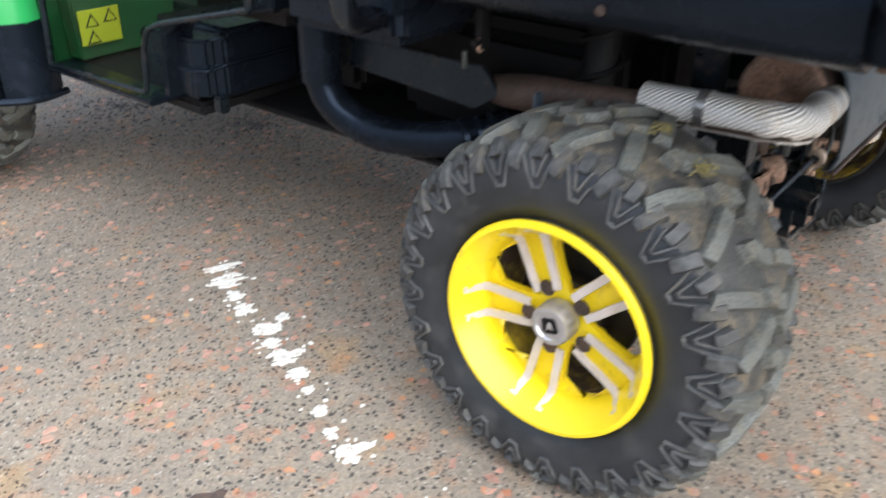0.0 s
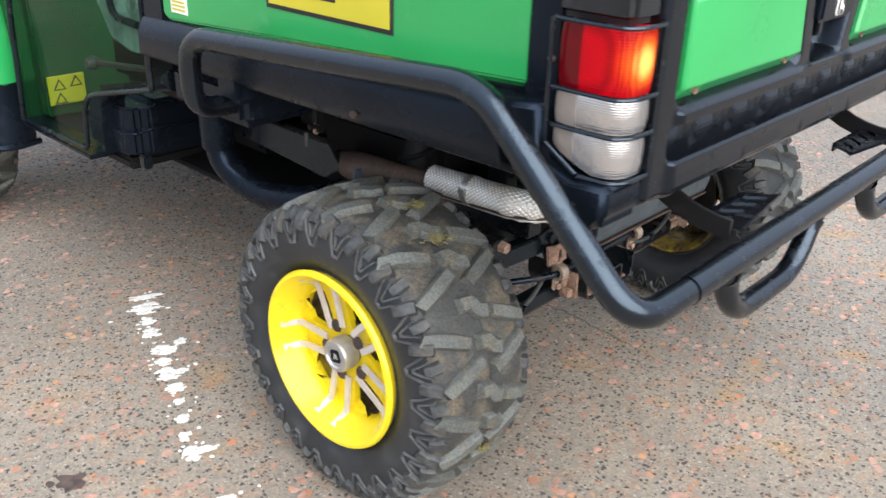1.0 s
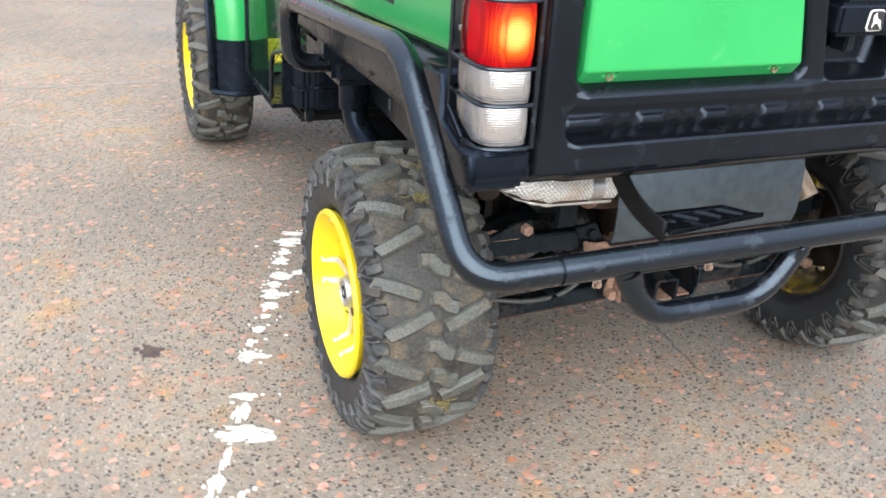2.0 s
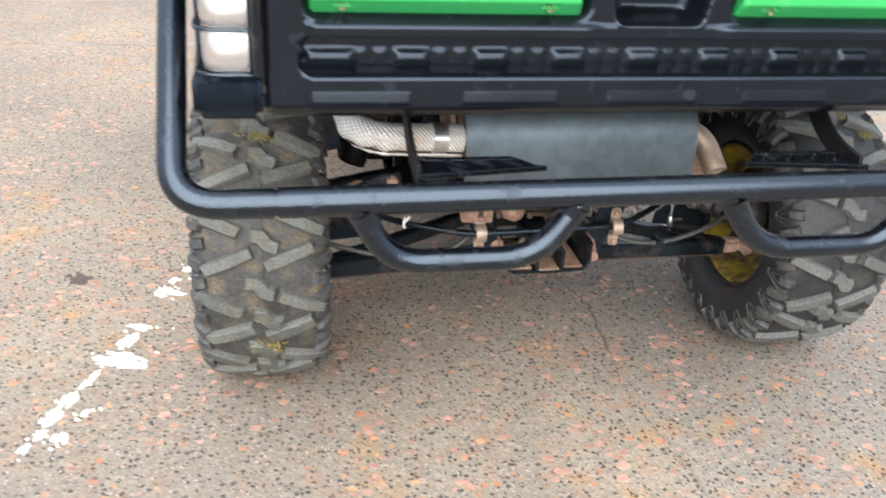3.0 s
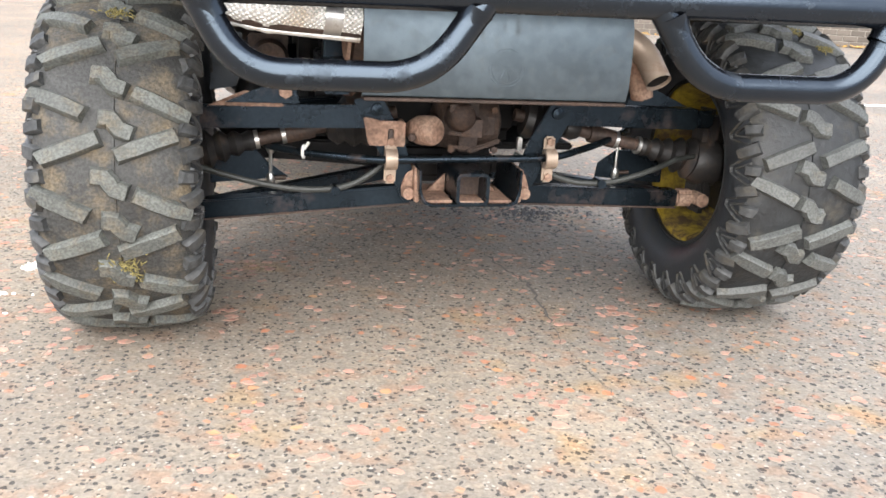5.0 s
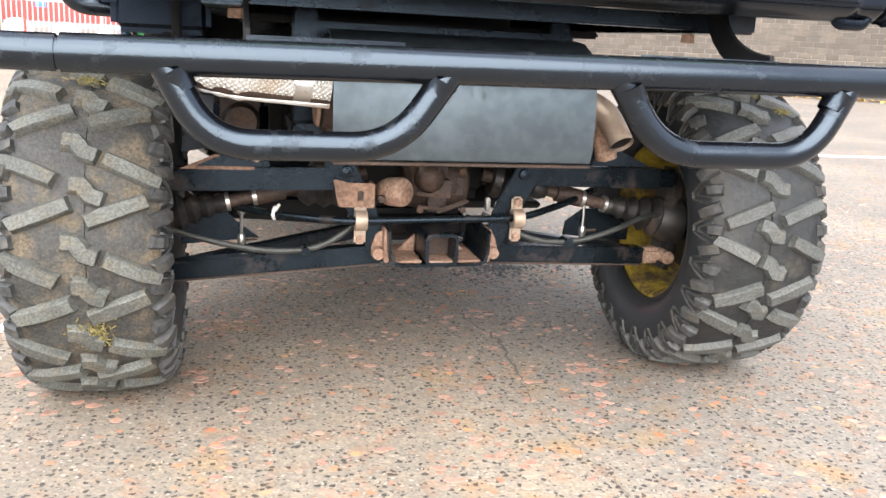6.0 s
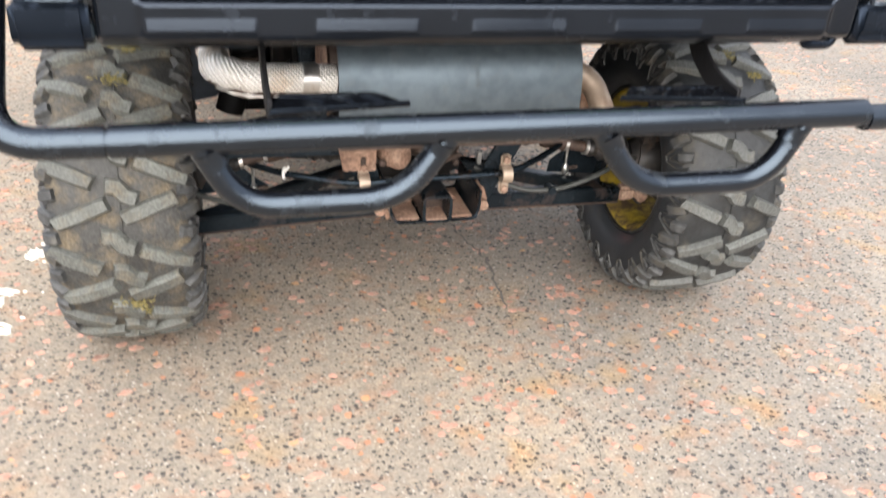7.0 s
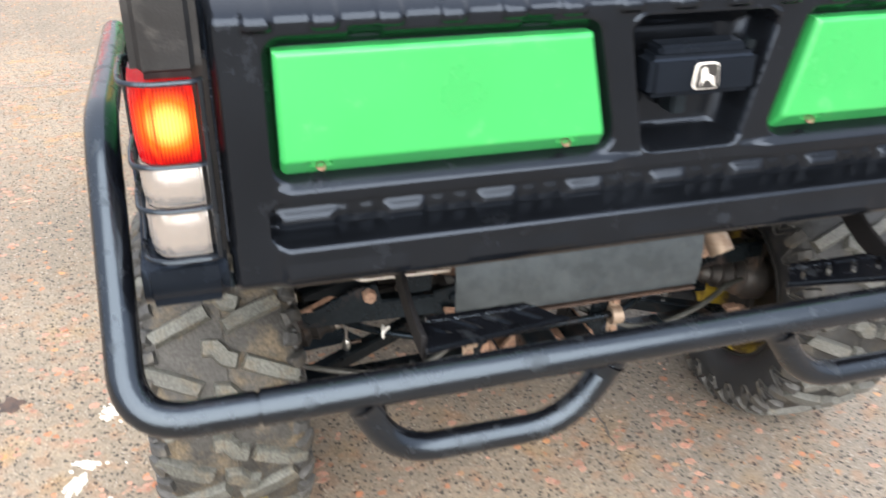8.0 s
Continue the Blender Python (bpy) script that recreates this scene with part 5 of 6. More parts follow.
for s in (-1, 1):
    up = prism([(0.085 * s, 0.243), (0.118 * s, 0.243), (0.215 * s, 0.43), (0.165 * s, 0.44), (0.12 * s, 0.36)], "y", -0.089, -0.08, 0.002)
    brk = part("frame_bracket", up, FRAME_BLACK, buggy, "black angled frame plate")
    part("bracket_bolt", lathe([(0.0, 0.012), (-0.008, 0.011), (-0.01, 0.0)], (0.172 * s, -0.089, 0.414), "y", 12), FRAME_BLACK, brk)
    ear = prism([(0.094 * s, 0.25), (0.102 * s, 0.248), (0.104 * s, 0.29), (0.103 * s, 0.312), (0.096 * s, 0.312)], "y", -0.125, -0.03, 0.002)
    wing = prism([(0.1 * s, 0.25), (0.122 * s, 0.253), (0.124 * s, 0.272), (0.115 * s, 0.298), (0.1 * s, 0.306)], "y", -0.098, -0.09, 0.002)
    lug_plate = join(ear, wing, lathe([(0.0, 0.0), (0.0, 0.011), (0.016, 0.0125), (0.018, 0.0)][::-1], (0.112 * s, -0.115, 0.263), "y", 14))
    part("arm_pivot", lug_plate, RUST, buggy, "rusty lower arm pivot")
    axle = part("drive_shaft", tube([(0.12 * s, 0.02, 0.395), (0.5 * s, 0.0, 0.315)], 0.0125, 14), RUST_DARK, buggy, "rusty rear drive shaft")

    def on(t):
        return (s * (0.12 + 0.38 * t), 0.02 - 0.02 * t, 0.395 - 0.08 * t)

    part("inner_boot", bellows(on(0.05), on(0.36), ([0.052, 0.056, 0.05, 0.055, 0.045, 0.05, 0.036, 0.04, 0.024] if s < 0 else [0.036, 0.042, 0.033, 0.037, 0.026, 0.029, 0.021, 0.023, 0.017])), BOOT, axle, "black ribbed rubber boot")
    part("outer_boot", bellows(on(0.7), on(1.1), [0.015, 0.02, 0.016, 0.025, 0.019, 0.031, 0.023, 0.038, 0.028, 0.044, 0.034, 0.046, 0.046]), BOOT, axle, "brown ribbed rubber boot")
    for t in (0.56, 0.69):
        part("boot_clamp", rod(on(t), on(t + 0.02), 0.0182, 18), STEEL, axle, "bright boot clamp")
    part("weight", rod(on(0.42), on(0.56), 0.0185, 16), RUST_DARK, axle)
    part("knuckle", join(box(min(0.515 * s, 0.55 * s), max(0.515 * s, 0.55 * s), -0.035, 0.035, 0.2, 0.42, 0.012), lathe([(0.49 * s, 0.03), (0.515 * s, 0.05), (0.55 * s, 0.055)], (0, 0.0, 0.308), "x", 20)), BOOT, buggy, "dark dirty wheel knuckle")
part("brake_cable", tube([(-0.5, -0.05, 0.3), (-0.4, -0.075, 0.276), (-0.31, -0.085, 0.262), (-0.22, -0.08, 0.265), (-0.15, -0.07, 0.31), (-0.1, -0.04, 0.36)], 0.0058, 8, 0.09, 6), CABLE, buggy, "grey brake cable")
part("brake_cable", tube([(0.1, -0.06, 0.33), (0.2, -0.085, 0.28), (0.29, -0.085, 0.277), (0.38, -0.075, 0.3), (0.46, -0.04, 0.322), (0.52, -0.03, 0.325)], 0.0058, 8, 0.08, 6), CABLE, buggy, "grey brake cable")
part("cable_clip", rod((-0.245, -0.094, 0.262), (-0.245, -0.06, 0.262), 0.009, 10), FRAME_BLACK, buggy)
part("cable_clip", rod((0.275, -0.094, 0.278), (0.275, -0.06, 0.278), 0.009, 10), FRAME_BLACK, buggy)


def ring_tube(x, z, w, h, t, y0, y1, r):
    """A square tube with rounded corners along y."""
    def loop(a, b, q):
        out = []
        for sx, sz, a0 in ((1, 1, 0), (-1, 1, 90), (-1, -1, 180), (1, -1, 270)):
            for k in range(5):
                g = radians(a0 + 22.5 * k)
                out.append((x + sx * (a - q) + q * math.cos(g), z + sz * (b - q) + q * math.sin(g)))
        return out
    o, i = loop(w / 2, h / 2, r), loop(w / 2 - t, h / 2 - t, max(r - t, 0.002))
    n = len(o)
    v = [(p[0], y, p[1]) for y in (y0, y1) for l in (o, i) for p in l]
    f = []
    for k in range(n):
        j = (k + 1) % n
        f += [(k, j, 2 * n + j, 2 * n + k), (n + k, 3 * n + k, 3 * n + j, n + j), (k, n + k, n + j, j), (2 * n + k, 2 * n + j, 3 * n + j, 3 * n + k)]
    return v, f


hitch = part("hitch_receiver", ring_tube(-0.001, 0.281, 0.062, 0.06, 0.006, -0.158, 0.02, 0.011), FRAME_BLACK, buggy, "black square tow hitch receiver with rusty bore", 30)
part("receiver_back", box(-0.027, 0.025, -0.1, -0.095, 0.255, 0.307, 0.001), RUST_DARK, hitch, "rusty receiver bore")
part("receiver_lip", box(-0.024, 0.022, -0.156, -0.03, 0.2555, 0.259, 0.001), RUST, hitch, "orange rust in the bore")
tray_line = [(-0.1, 0.314), (-0.099, 0.272), (-0.09, 0.252), (-0.076, 0.246), (0.074, 0.247), (0.088, 0.252), (0.094, 0.272), (0.095, 0.314)]
tray_in = [(x * 0.955, max(z + 0.005, 0.2515)) if 0 < k < 7 else (x * 0.955, z) for k, (x, z) in enumerate(tray_line)]
part("hitch_tray", prism(tray_line + list(reversed(tray_in)), "y", -0.148, 0.02, 0.001, 1), FRAME_BLACK, buggy, "black tray under the tow hitch")
part("tray_rust", box(-0.086, -0.034, -0.142, 0.0, 0.2525, 0.257, 0.002), RUST, hitch, "rusty scale in the tray")
part("tray_rust", box(0.031, 0.08, -0.142, 0.0, 0.2525, 0.257, 0.002), RUST, hitch, "rusty scale in the tray")
part("gusset", prism([(-0.07, 0.255), (-0.033, 0.255), (-0.033, 0.29)], "y", -0.06, -0.05, 0.001), RUST, hitch)
part("gusset", prism([(0.07, 0.255), (0.031, 0.255), (0.031, 0.29)], "y", -0.06, -0.05, 0.001), RUST, hitch)
rust_plate = part("rust_plate", prism([(-0.198, 0.402), (-0.165, 0.395), (-0.124, 0.395), (-0.12, 0.348), (-0.188, 0.35)], "y", -0.102, -0.096, 0.0025), RUST, buggy, "rusty slotted bracket plate")
part("plate_slot", box(-0.153, -0.142, -0.1045, -0.1, 0.358, 0.381, 0.004, 2), RUST_DARK, rust_plate)
part("plate_edge", box(-0.128, -0.12, -0.1, -0.06, 0.349, 0.394, 0.002), RUST, rust_plate)
drum = lathe([(-0.04, 0.0), (-0.04, 0.02), (-0.02, 0.027), (0.012, 0.028), (0.018, 0.0255), (0.021, 0.0195), (0.022, 0.0)], (0, 0, 0), "x", 28)
mount = part("rubber_mount", moved(drum, pose(-0.077, -0.088, 0.377, 0, -6, -58)), RUST, buggy, "rusty round mount")
part("mount_bolt", moved(lathe([(-0.006, 0.008), (0.0, 0.008), (0.003, 0.005), (0.003, 0.0)], (0, 0, 0), "x", 6), pose(-0.107, -0.104, 0.366, 0, 0, -75)), RUST_DARK, mount)
case = join(lathe([(-0.04, 0.0), (-0.04, 0.03), (-0.03, 0.052), (0.0, 0.058), (0.05, 0.06), (0.085, 0.052), (0.095, 0.03), (0.1, 0.0)], (0.0, 0.055, 0.375), "x", 26),
            box(-0.03, 0.075, -0.035, 0.14, 0.322, 0.425, 0.034, 4), lathe([(-0.035, 0.0), (-0.032, 0.02), (-0.02, 0.028), (0.0, 0.03)], (0.0, -0.015, 0.395), "y", 20))
gear_case = part("gear_case", case, RUST_DARK, buggy, "brown rusty cast gear case", 50)
for k in range(4):
    z = 0.335 + 0.026 * k
    part("case_rib", beam((-0.028, -0.037, z + 0.004), (0.02, -0.04, z), 0.008, 0.007, 0.003), RUST_DARK, gear_case)
part("case_rib", beam((0.012, -0.043, 0.33), (0.078, -0.036, 0.352), 0.01, 0.009, 0.003), RUST_DARK, gear_case)
for x, z in ((-0.02, 0.41), (0.062, 0.41), (-0.02, 0.333), (0.066, 0.333)):
    part("case_bolt", lathe([(0.0, 0.007), (-0.008, 0.007), (-0.009, 0.0)], (x, -0.033, z), "y", 6), RUST_DARK, gear_case)
part("gearbox", box(-0.3, 0.175, 0.12, 0.22, 0.322, 0.47, 0.03, 3), DARK, buggy, "dark dirty gearbox")
part("splash_guard", prism([(-0.47, 0.335), (-0.13, 0.34), (-0.13, 0.25), (-0.3, 0.262), (-0.42, 0.268)], "y", 0.2, 0.206, 0.001), DARK, buggy, "dark rubber splash guard")
part("mount_plate", prism([(-0.47, 0.412), (-0.405, 0.44), (-0.345, 0.422), (-0.335, 0.412)], "y", -0.072, -0.066, 0.002), RUST, buggy, "rusty damper mounting plate")
part("case_tab", box(0.108, 0.117, -0.06, -0.045, 0.335, 0.362, 0.002), STEEL, buggy)

# ---- frame and engine bay in the shade of the box ----
for s in (-1, 1):
    part("frame_rail", box(min(0.22 * s, 0.27 * s), max(0.22 * s, 0.27 * s), -0.1, 1.6, 0.44, 0.5, 0.004), FRAME_BLACK, buggy, "black chassis rail")
    part("box_bearer", box(min(0.36 * s, 0.42 * s), max(0.36 * s, 0.42 * s), -0.42, 0.66, 0.69, 0.742, 0.004), FRAME_BLACK, buggy, "black box bearer")
    part("bearer_bolt", lathe([(0.0, 0.013), (0.014, 0.012), (0.016, 0.0)], (0.37 * s, -0.3, 0.674), "z", 6), RUST, buggy)
for y in (-0.013,):
    part("rail_bolt", lathe([(0.0, 0.0075), (-0.004, 0.007), (-0.006, 0.0)], (-0.662, y, 0.766), "x", 8), RUST_DARK, buggy, "rusty bolt head")
part("cross_member", box(-0.42, 0.42, -0.33, -0.29, 0.695, 0.74, 0.004), FRAME_BLACK, buggy, "black cross member under the box")
part("cross_member", box(-0.27, 0.27, -0.04, 0.0, 0.62, 0.68, 0.004), FRAME_BLACK, buggy, "black cross member")
for s in (-1, 1):
    part("frame_upright", box(min(0.225 * s, 0.265 * s), max(0.225 * s, 0.265 * s), -0.03, 0.02, 0.49, 0.7, 0.003), FRAME_BLACK, buggy, "black frame upright")
    part("damper", tube([(0.4 * s, 0.14, 0.4), (0.3 * s, 0.17, 0.7)], 0.03, 14), DARK, buggy, "dark suspension damper")
    coil = [(0.4 * s - 0.1 * s * t + 0.036 * math.cos(26 * t), 0.14 + 0.03 * t + 0.036 * math.sin(26 * t), 0.42 + 0.26 * t) for t in [k / 60 for k in range(61)]]
    part("coil_spring", tube(coil, 0.006, 6, 0.004, 1), DARK, buggy, "dark coil spring")
# added plate; its colour stands for sky mirrored in black parts here
part("sheen_plate", prism([(-0.49, 0.405), (-0.42, 0.418), (-0.412, 0.525), (-0.466, 0.53), (-0.468, 0.57), (-0.489, 0.57)], "y", 0.186, 0.196, 0.003, 2), SKY_SHEEN, buggy, "added blue-grey plate in place of a sky reflection")
engine = join(box(-0.24, 0.28, 0.2, 0.72, 0.36, 0.66, 0.03, 3), box(-0.12, 0.2, 0.12, 0.3, 0.46, 0.6, 0.02), box(-0.3, -0.2, 0.15, 0.55, 0.4, 0.62, 0.04, 3))
part("engine", engine, DARK, buggy, "dark dirty engine block")
part("engine_cover", box(-0.36, 0.36, 0.05, 0.66, 0.676, 0.69, 0.004), DARK, buggy, "dark plate under the box")
# the last, widest sheet is added to block light from the ground below
part("skid_plate", join(box(-0.3, 0.3, 0.15, 1.6, 0.3, 0.315, 0.004), box(-0.12, 0.12, 0.1, 0.3, 0.235, 0.305, 0.02, 3), box(-0.42, 0.42, 0.3, 1.62, 0.345, 0.358, 0.004)), DARK, buggy, "dark skid plate with an added sheet that shades the ground")
side_plate = prism([(0.70, 0.515), (0.36, 0.492), (0.3, 0.53), (0.34, 0.575), (0.70, 0.575)], "x", -0.432, -0.424, 0.002)
part("side_plate", side_plate, FRAME_BLACK, buggy, "dull black side plate")
duct = tube([(-0.475, 0.718, 0.68), (-0.475, 0.718, 0.45), (-0.44, 0.62, 0.383), (-0.415, 0.43, 0.4), (-0.3, 0.28, 0.465)], 0.036, 22, [0.09, 0.09, 0.1], 8)
pipe = part("intake_duct", duct, PLASTIC, buggy, "black bent intake duct")
part("duct_collar", lathe([(0.0, 0.036), (0.0, 0.041), (0.012, 0.0425), (0.15, 0.044), (0.15, 0.036)], (-0.475, 0.718, 0.487), "z", 24), PLASTIC, pipe, "wider collar on the duct")
for k in range(5):
    t = k / 4
    c = Vector((-0.42, 0.383, 0.42)).lerp(Vector((-0.34, 0.315, 0.45)), t)
    d = Vector((0.14, -0.12, 0.06)).normalized() * 0.005
    part("duct_rib", rod(c - d, c + d, 0.044, 20), PLASTIC, pipe)
part("airbox", join(box(-0.63, -0.42, 0.36, 0.64, 0.64, 0.735, 0.02, 3), box(-0.655, -0.6, 0.34, 0.42, 0.7, 0.8, 0.012)), PLASTIC, buggy, "black air box")
for y in (0.3,):
    part("box_bracket", join(box(-0.5, -0.48, y - 0.01, y + 0.01, 0.625, 0.735, 0.003), rod((-0.5, y, 0.64), (-0.515, y, 0.64), 0.006, 8)), DARK, buggy, "dark bracket under the box")
part("bracket_tip", box(-0.503, -0.488, 0.293, 0.307, 0.622, 0.65, 0.004), RUST, buggy, "rusty bracket tip")
part("bracket_pin", rod((-0.5, 0.33, 0.59), (-0.5, 0.33, 0.62), 0.005, 8), CABLE, buggy)
plan = [(-0.578, 1.2), (-0.578, 1.016), (-0.562, 0.996), (-0.554, 0.986), (-0.542, 0.988), (-0.522, 0.968), (-0.32, 0.962), (-0.32, 1.2)]
tank_shape = join(prism(plan, "z", 0.41, 0.482, 0.014, 4), prism([(x + 0.006, y + 0.006) for x, y in plan], "z", 0.47, 0.536, 0.014, 4), prism([(-0.5, 0.985), (-0.32, 0.98), (-0.32, 1.2), (-0.5, 1.2)], "z", 0.52, 0.55, 0.012, 3))
tank = part("fuel_tank", tank_shape, PLASTIC, buggy, "black plastic tank with a moulded seam")
part("tank_seam", tube([(x, y - 0.001, 0.482 - 0.012 * (1 if -0.58 < x < -0.54 else 0)) for x, y in plan[:-1]], 0.004, 8, 0.012, 3), PLASTIC, tank)
part("tank_bracket", box(-0.555, -0.53, 0.955, 0.985, 0.378, 0.415, 0.004), FRAME_BLACK, buggy, "dull black bracket under the tank")

# ---- cab: the part seen ahead of the box ----
part("cab_floor", box(-0.56, 0.56, 1.02, 1.62, 0.36, 0.39, 0.008), DARK, buggy, "dark cab floor")
part("cab_tub", join(prism([(1.5, 0.4), (1.56, 0.4), (1.62, 0.95), (1.56, 0.95)], "x", -0.56, 0.56, 0.005), box(-0.6, -0.46, 1.57, 1.64, 0.36, 0.95, 0.01)), TUB_GREEN_DIM, buggy, "green cab tub darkened for shade")
part("seat_base", join(box(-0.56, 0.56, 0.72, 1.06, 0.6, 0.95, 0.03, 3), box(-0.3, 0.5, 0.78, 1.08, 0.4, 0.62, 0.02)), DARK, buggy, "dark seat base")
part("door_sill", join(box(-0.63, -0.55, 1.11, 1.56, 0.382, 0.396, 0.004), prism([(1.035, 0.395), (1.15, 0.395), (1.15, 0.57), (1.0, 0.6), (1.03, 0.55)], "x", -0.556, -0.55, 0.002), prism([(0.70, 0.7), (0.79, 0.655), (1.02, 0.6), (1.08, 0.56), (1.1, 0.4), (1.075, 0.4), (1.062, 0.54), (1.01, 0.58), (0.7, 0.65)], "x", -0.6, -0.55, 0.004)), PLASTIC, buggy, "black door sill and arch")
pane = [(1.535, 0.4), (1.125, 0.412), (1.11, 0.52), (1.085, 0.56), (1.03, 0.58), (0.74, 0.65), (0.74, 0.98), (1.44, 0.98), (1.5, 0.7)]
door = part("door", prism(pane, "x", -0.627, -0.623, 0.0, 1), GLASS, buggy, "clear smoked plastic door pane", 0)
door.visible_shadow = False
seal = [(-0.625, y, z) for y, z in pane[:6]]
part("door_seal", tube(seal, 0.007, 8, 0.015, 3), FRAME_BLACK, door, "grey rubber door seal")
part("door_seal", tube([(-0.625, 1.535, 0.4), (-0.625, 1.5, 0.7), (-0.625, 1.44, 0.98)], 0.009, 8, 0.1, 4), FRAME_BLACK, door)
part("door_seal", tube([(-0.625, 0.74, 0.65), (-0.625, 0.74, 0.98)], 0.008, 8), FRAME_BLACK, door)
part("curtain", prism([(1.03, 0.98), (1.005, 0.82), (0.95, 0.735), (0.86, 0.715), (0.77, 0.72), (0.77, 0.98)], "x", -0.602, -0.598, 0.001, 1), CURTAIN, door, "creased pale clear plastic sheet")
part("grab_hook", tube([(-0.608, 0.9, 0.98), (-0.608, 0.93, 0.86), (-0.608, 0.915, 0.79), (-0.608, 0.8, 0.785)], 0.009, 10, 0.03, 4), PLASTIC, door, "black hooked bar")
part("door_handle", join(lathe([(-0.02, 0.0), (-0.02, 0.012), (0.0, 0.019), (0.018, 0.012), (0.018, 0.0)], (-0.605, 1.06, 0.652), "x", 14), rod((-0.6, 1.06, 0.652), (-0.6, 0.78, 0.685), 0.008, 10)), CABLE, door, "grey door handle")
warn = part("warning_label", box(-0.556, -0.444, 1.492, 1.496, 0.436, 0.523, 0.001, 1), LABEL_YELLOW, buggy, "yellow warning label with black signs")
for x, z in ((-0.522, 0.494), (-0.523, 0.453), (-0.471, 0.5)):
    tri = [(x - 0.02, z - 0.014), (x + 0.02, z - 0.014), (x, z + 0.02)]
    tri_in = [(x - 0.0135, z - 0.0105), (x + 0.0135, z - 0.0105), (x, z + 0.0125)]
    part("warning_sign", prism(tri, "y", 1.4908, 1.492, 0.0002, 1), LABEL_BLACK, warn)
    part("warning_sign", prism(tri_in, "y", 1.49, 1.4908, 0.0002, 1), LABEL_YELLOW, warn)


def fender(zs, w0, w1, thick=0.02):
    """A curved mudguard strip behind a front wheel: heights zs, x from w0 to w1, bowed towards the rear."""
    n = 9
    v, f = [], []
    for z in zs:
        back = 1.615 + max(0, z - 0.45) ** 2 * 0.42
        for t in (0, 1):
            for i in range(n):
                u = i / (n - 1)
                x = w0 + (w1 - w0) * u
                bow = 0.035 * (1 - (2 * u - 1) ** 2)
                v.append((x, back - bow + thick * t, z))
    k = 2 * n
    for a in range(len(zs) - 1):
        for i in range(n - 1):
            f.append((a * k + i, a * k + i + 1, (a + 1) * k + i + 1, (a + 1) * k + i))
            f.append((a * k + n + i, (a + 1) * k + n + i, (a + 1) * k + n + i + 1, a * k + n + i + 1))
        f += [(a * k, (a + 1) * k, (a + 1) * k + n, a * k + n), (a * k + n - 1, a * k + k - 1, (a + 1) * k + k - 1, (a + 1) * k + n - 1)]
    for a in (0, len(zs) - 1):
        f += [(a * k + i, a * k + n + i, a * k + n + i + 1, a * k + i + 1) for i in range(n - 1)]
    return v, f


pair("fender", fender([0.497, 0.56, 0.63, 0.7, 0.78, 0.86, 0.94], -0.715, -0.575), GREEN, buggy, "green front wing")
pair("mud_flap", fender([0.312, 0.36, 0.42, 0.5], -0.722, -0.568), PLASTIC, buggy, "black plastic mud flap")
pair("flap_lip", tube([(-0.745, 1.615, 0.312), (-0.66, 1.572, 0.306), (-0.562, 1.61, 0.302)], 0.01, 10, 0.05, 4), PLASTIC, buggy)
pair("arch_flare", tube([(-0.738, 1.63, 0.315), (-0.735, 1.62, 0.5), (-0.735, 1.68, 0.75), (-0.735, 1.86, 0.92)], 0.022, 12, 0.12, 6, True, 0.6), PLASTIC, buggy, "black wheel arch flare")
part("front_body", join(box(-0.56, 0.56, 1.64, 2.3, 0.42, 0.95, 0.06, 3)), TUB_GREEN_DIM, buggy, "green front body")

# straw and mud caught in the tread
rng = random.Random(4)
for cx, cy, cz, n, spread in [(q[0], q[1], q[2], int(q[3] * 1.5), q[4] * 0.7) for q in ((-0.594, -0.268, 0.19, 46, 0.022), (-0.59, -0.281, 0.152, 34, 0.016), (-0.6, -0.16, 0.578, 34, 0.018), (-0.575, -0.08, 0.605, 30, 0.016),
                              (0.62, -0.12, 0.59, 40, 0.02), (0.6, -0.05, 0.61, 36, 0.02), (0.66, -0.175, 0.565, 24, 0.012))]:
    wisps = []
    out = Vector((0, cy, cz - AXLE_Z)).normalized()
    for k in range(n):
        p = Vector((cx, cy, cz)) + Vector((rng.gauss(0, spread), rng.gauss(0, spread * 0.6), rng.gauss(0, spread * 0.6)))
        r = math.hypot(p.y, p.z - AXLE_Z)
        p = Vector((p.x, p.y * 0.3035 / r, AXLE_Z + (p.z - AXLE_Z) * 0.3035 / r))
        d = Vector((rng.uniform(-1, 1), rng.uniform(-1, 1), rng.uniform(-1, 1)))
        d = (d - out * d.dot(out) * 0.7).normalized() * rng.uniform(0.002, 0.006)
        wisps.append(tube([p - d, p + out * 0.002, p + d], 0.0011, 4, 0.002, 1))
    wad = tagged(new("straw_tuft", mesh_of("straw_tuft", join(*wisps), STRAW, 0)), "dry straw tuft caught in a muddy tyre tread", "straw", "straw on the tyres", "stuff")

# ---- markings, stain and crack on the ground ----
rng = random.Random(11)
flecks = []
level = 0
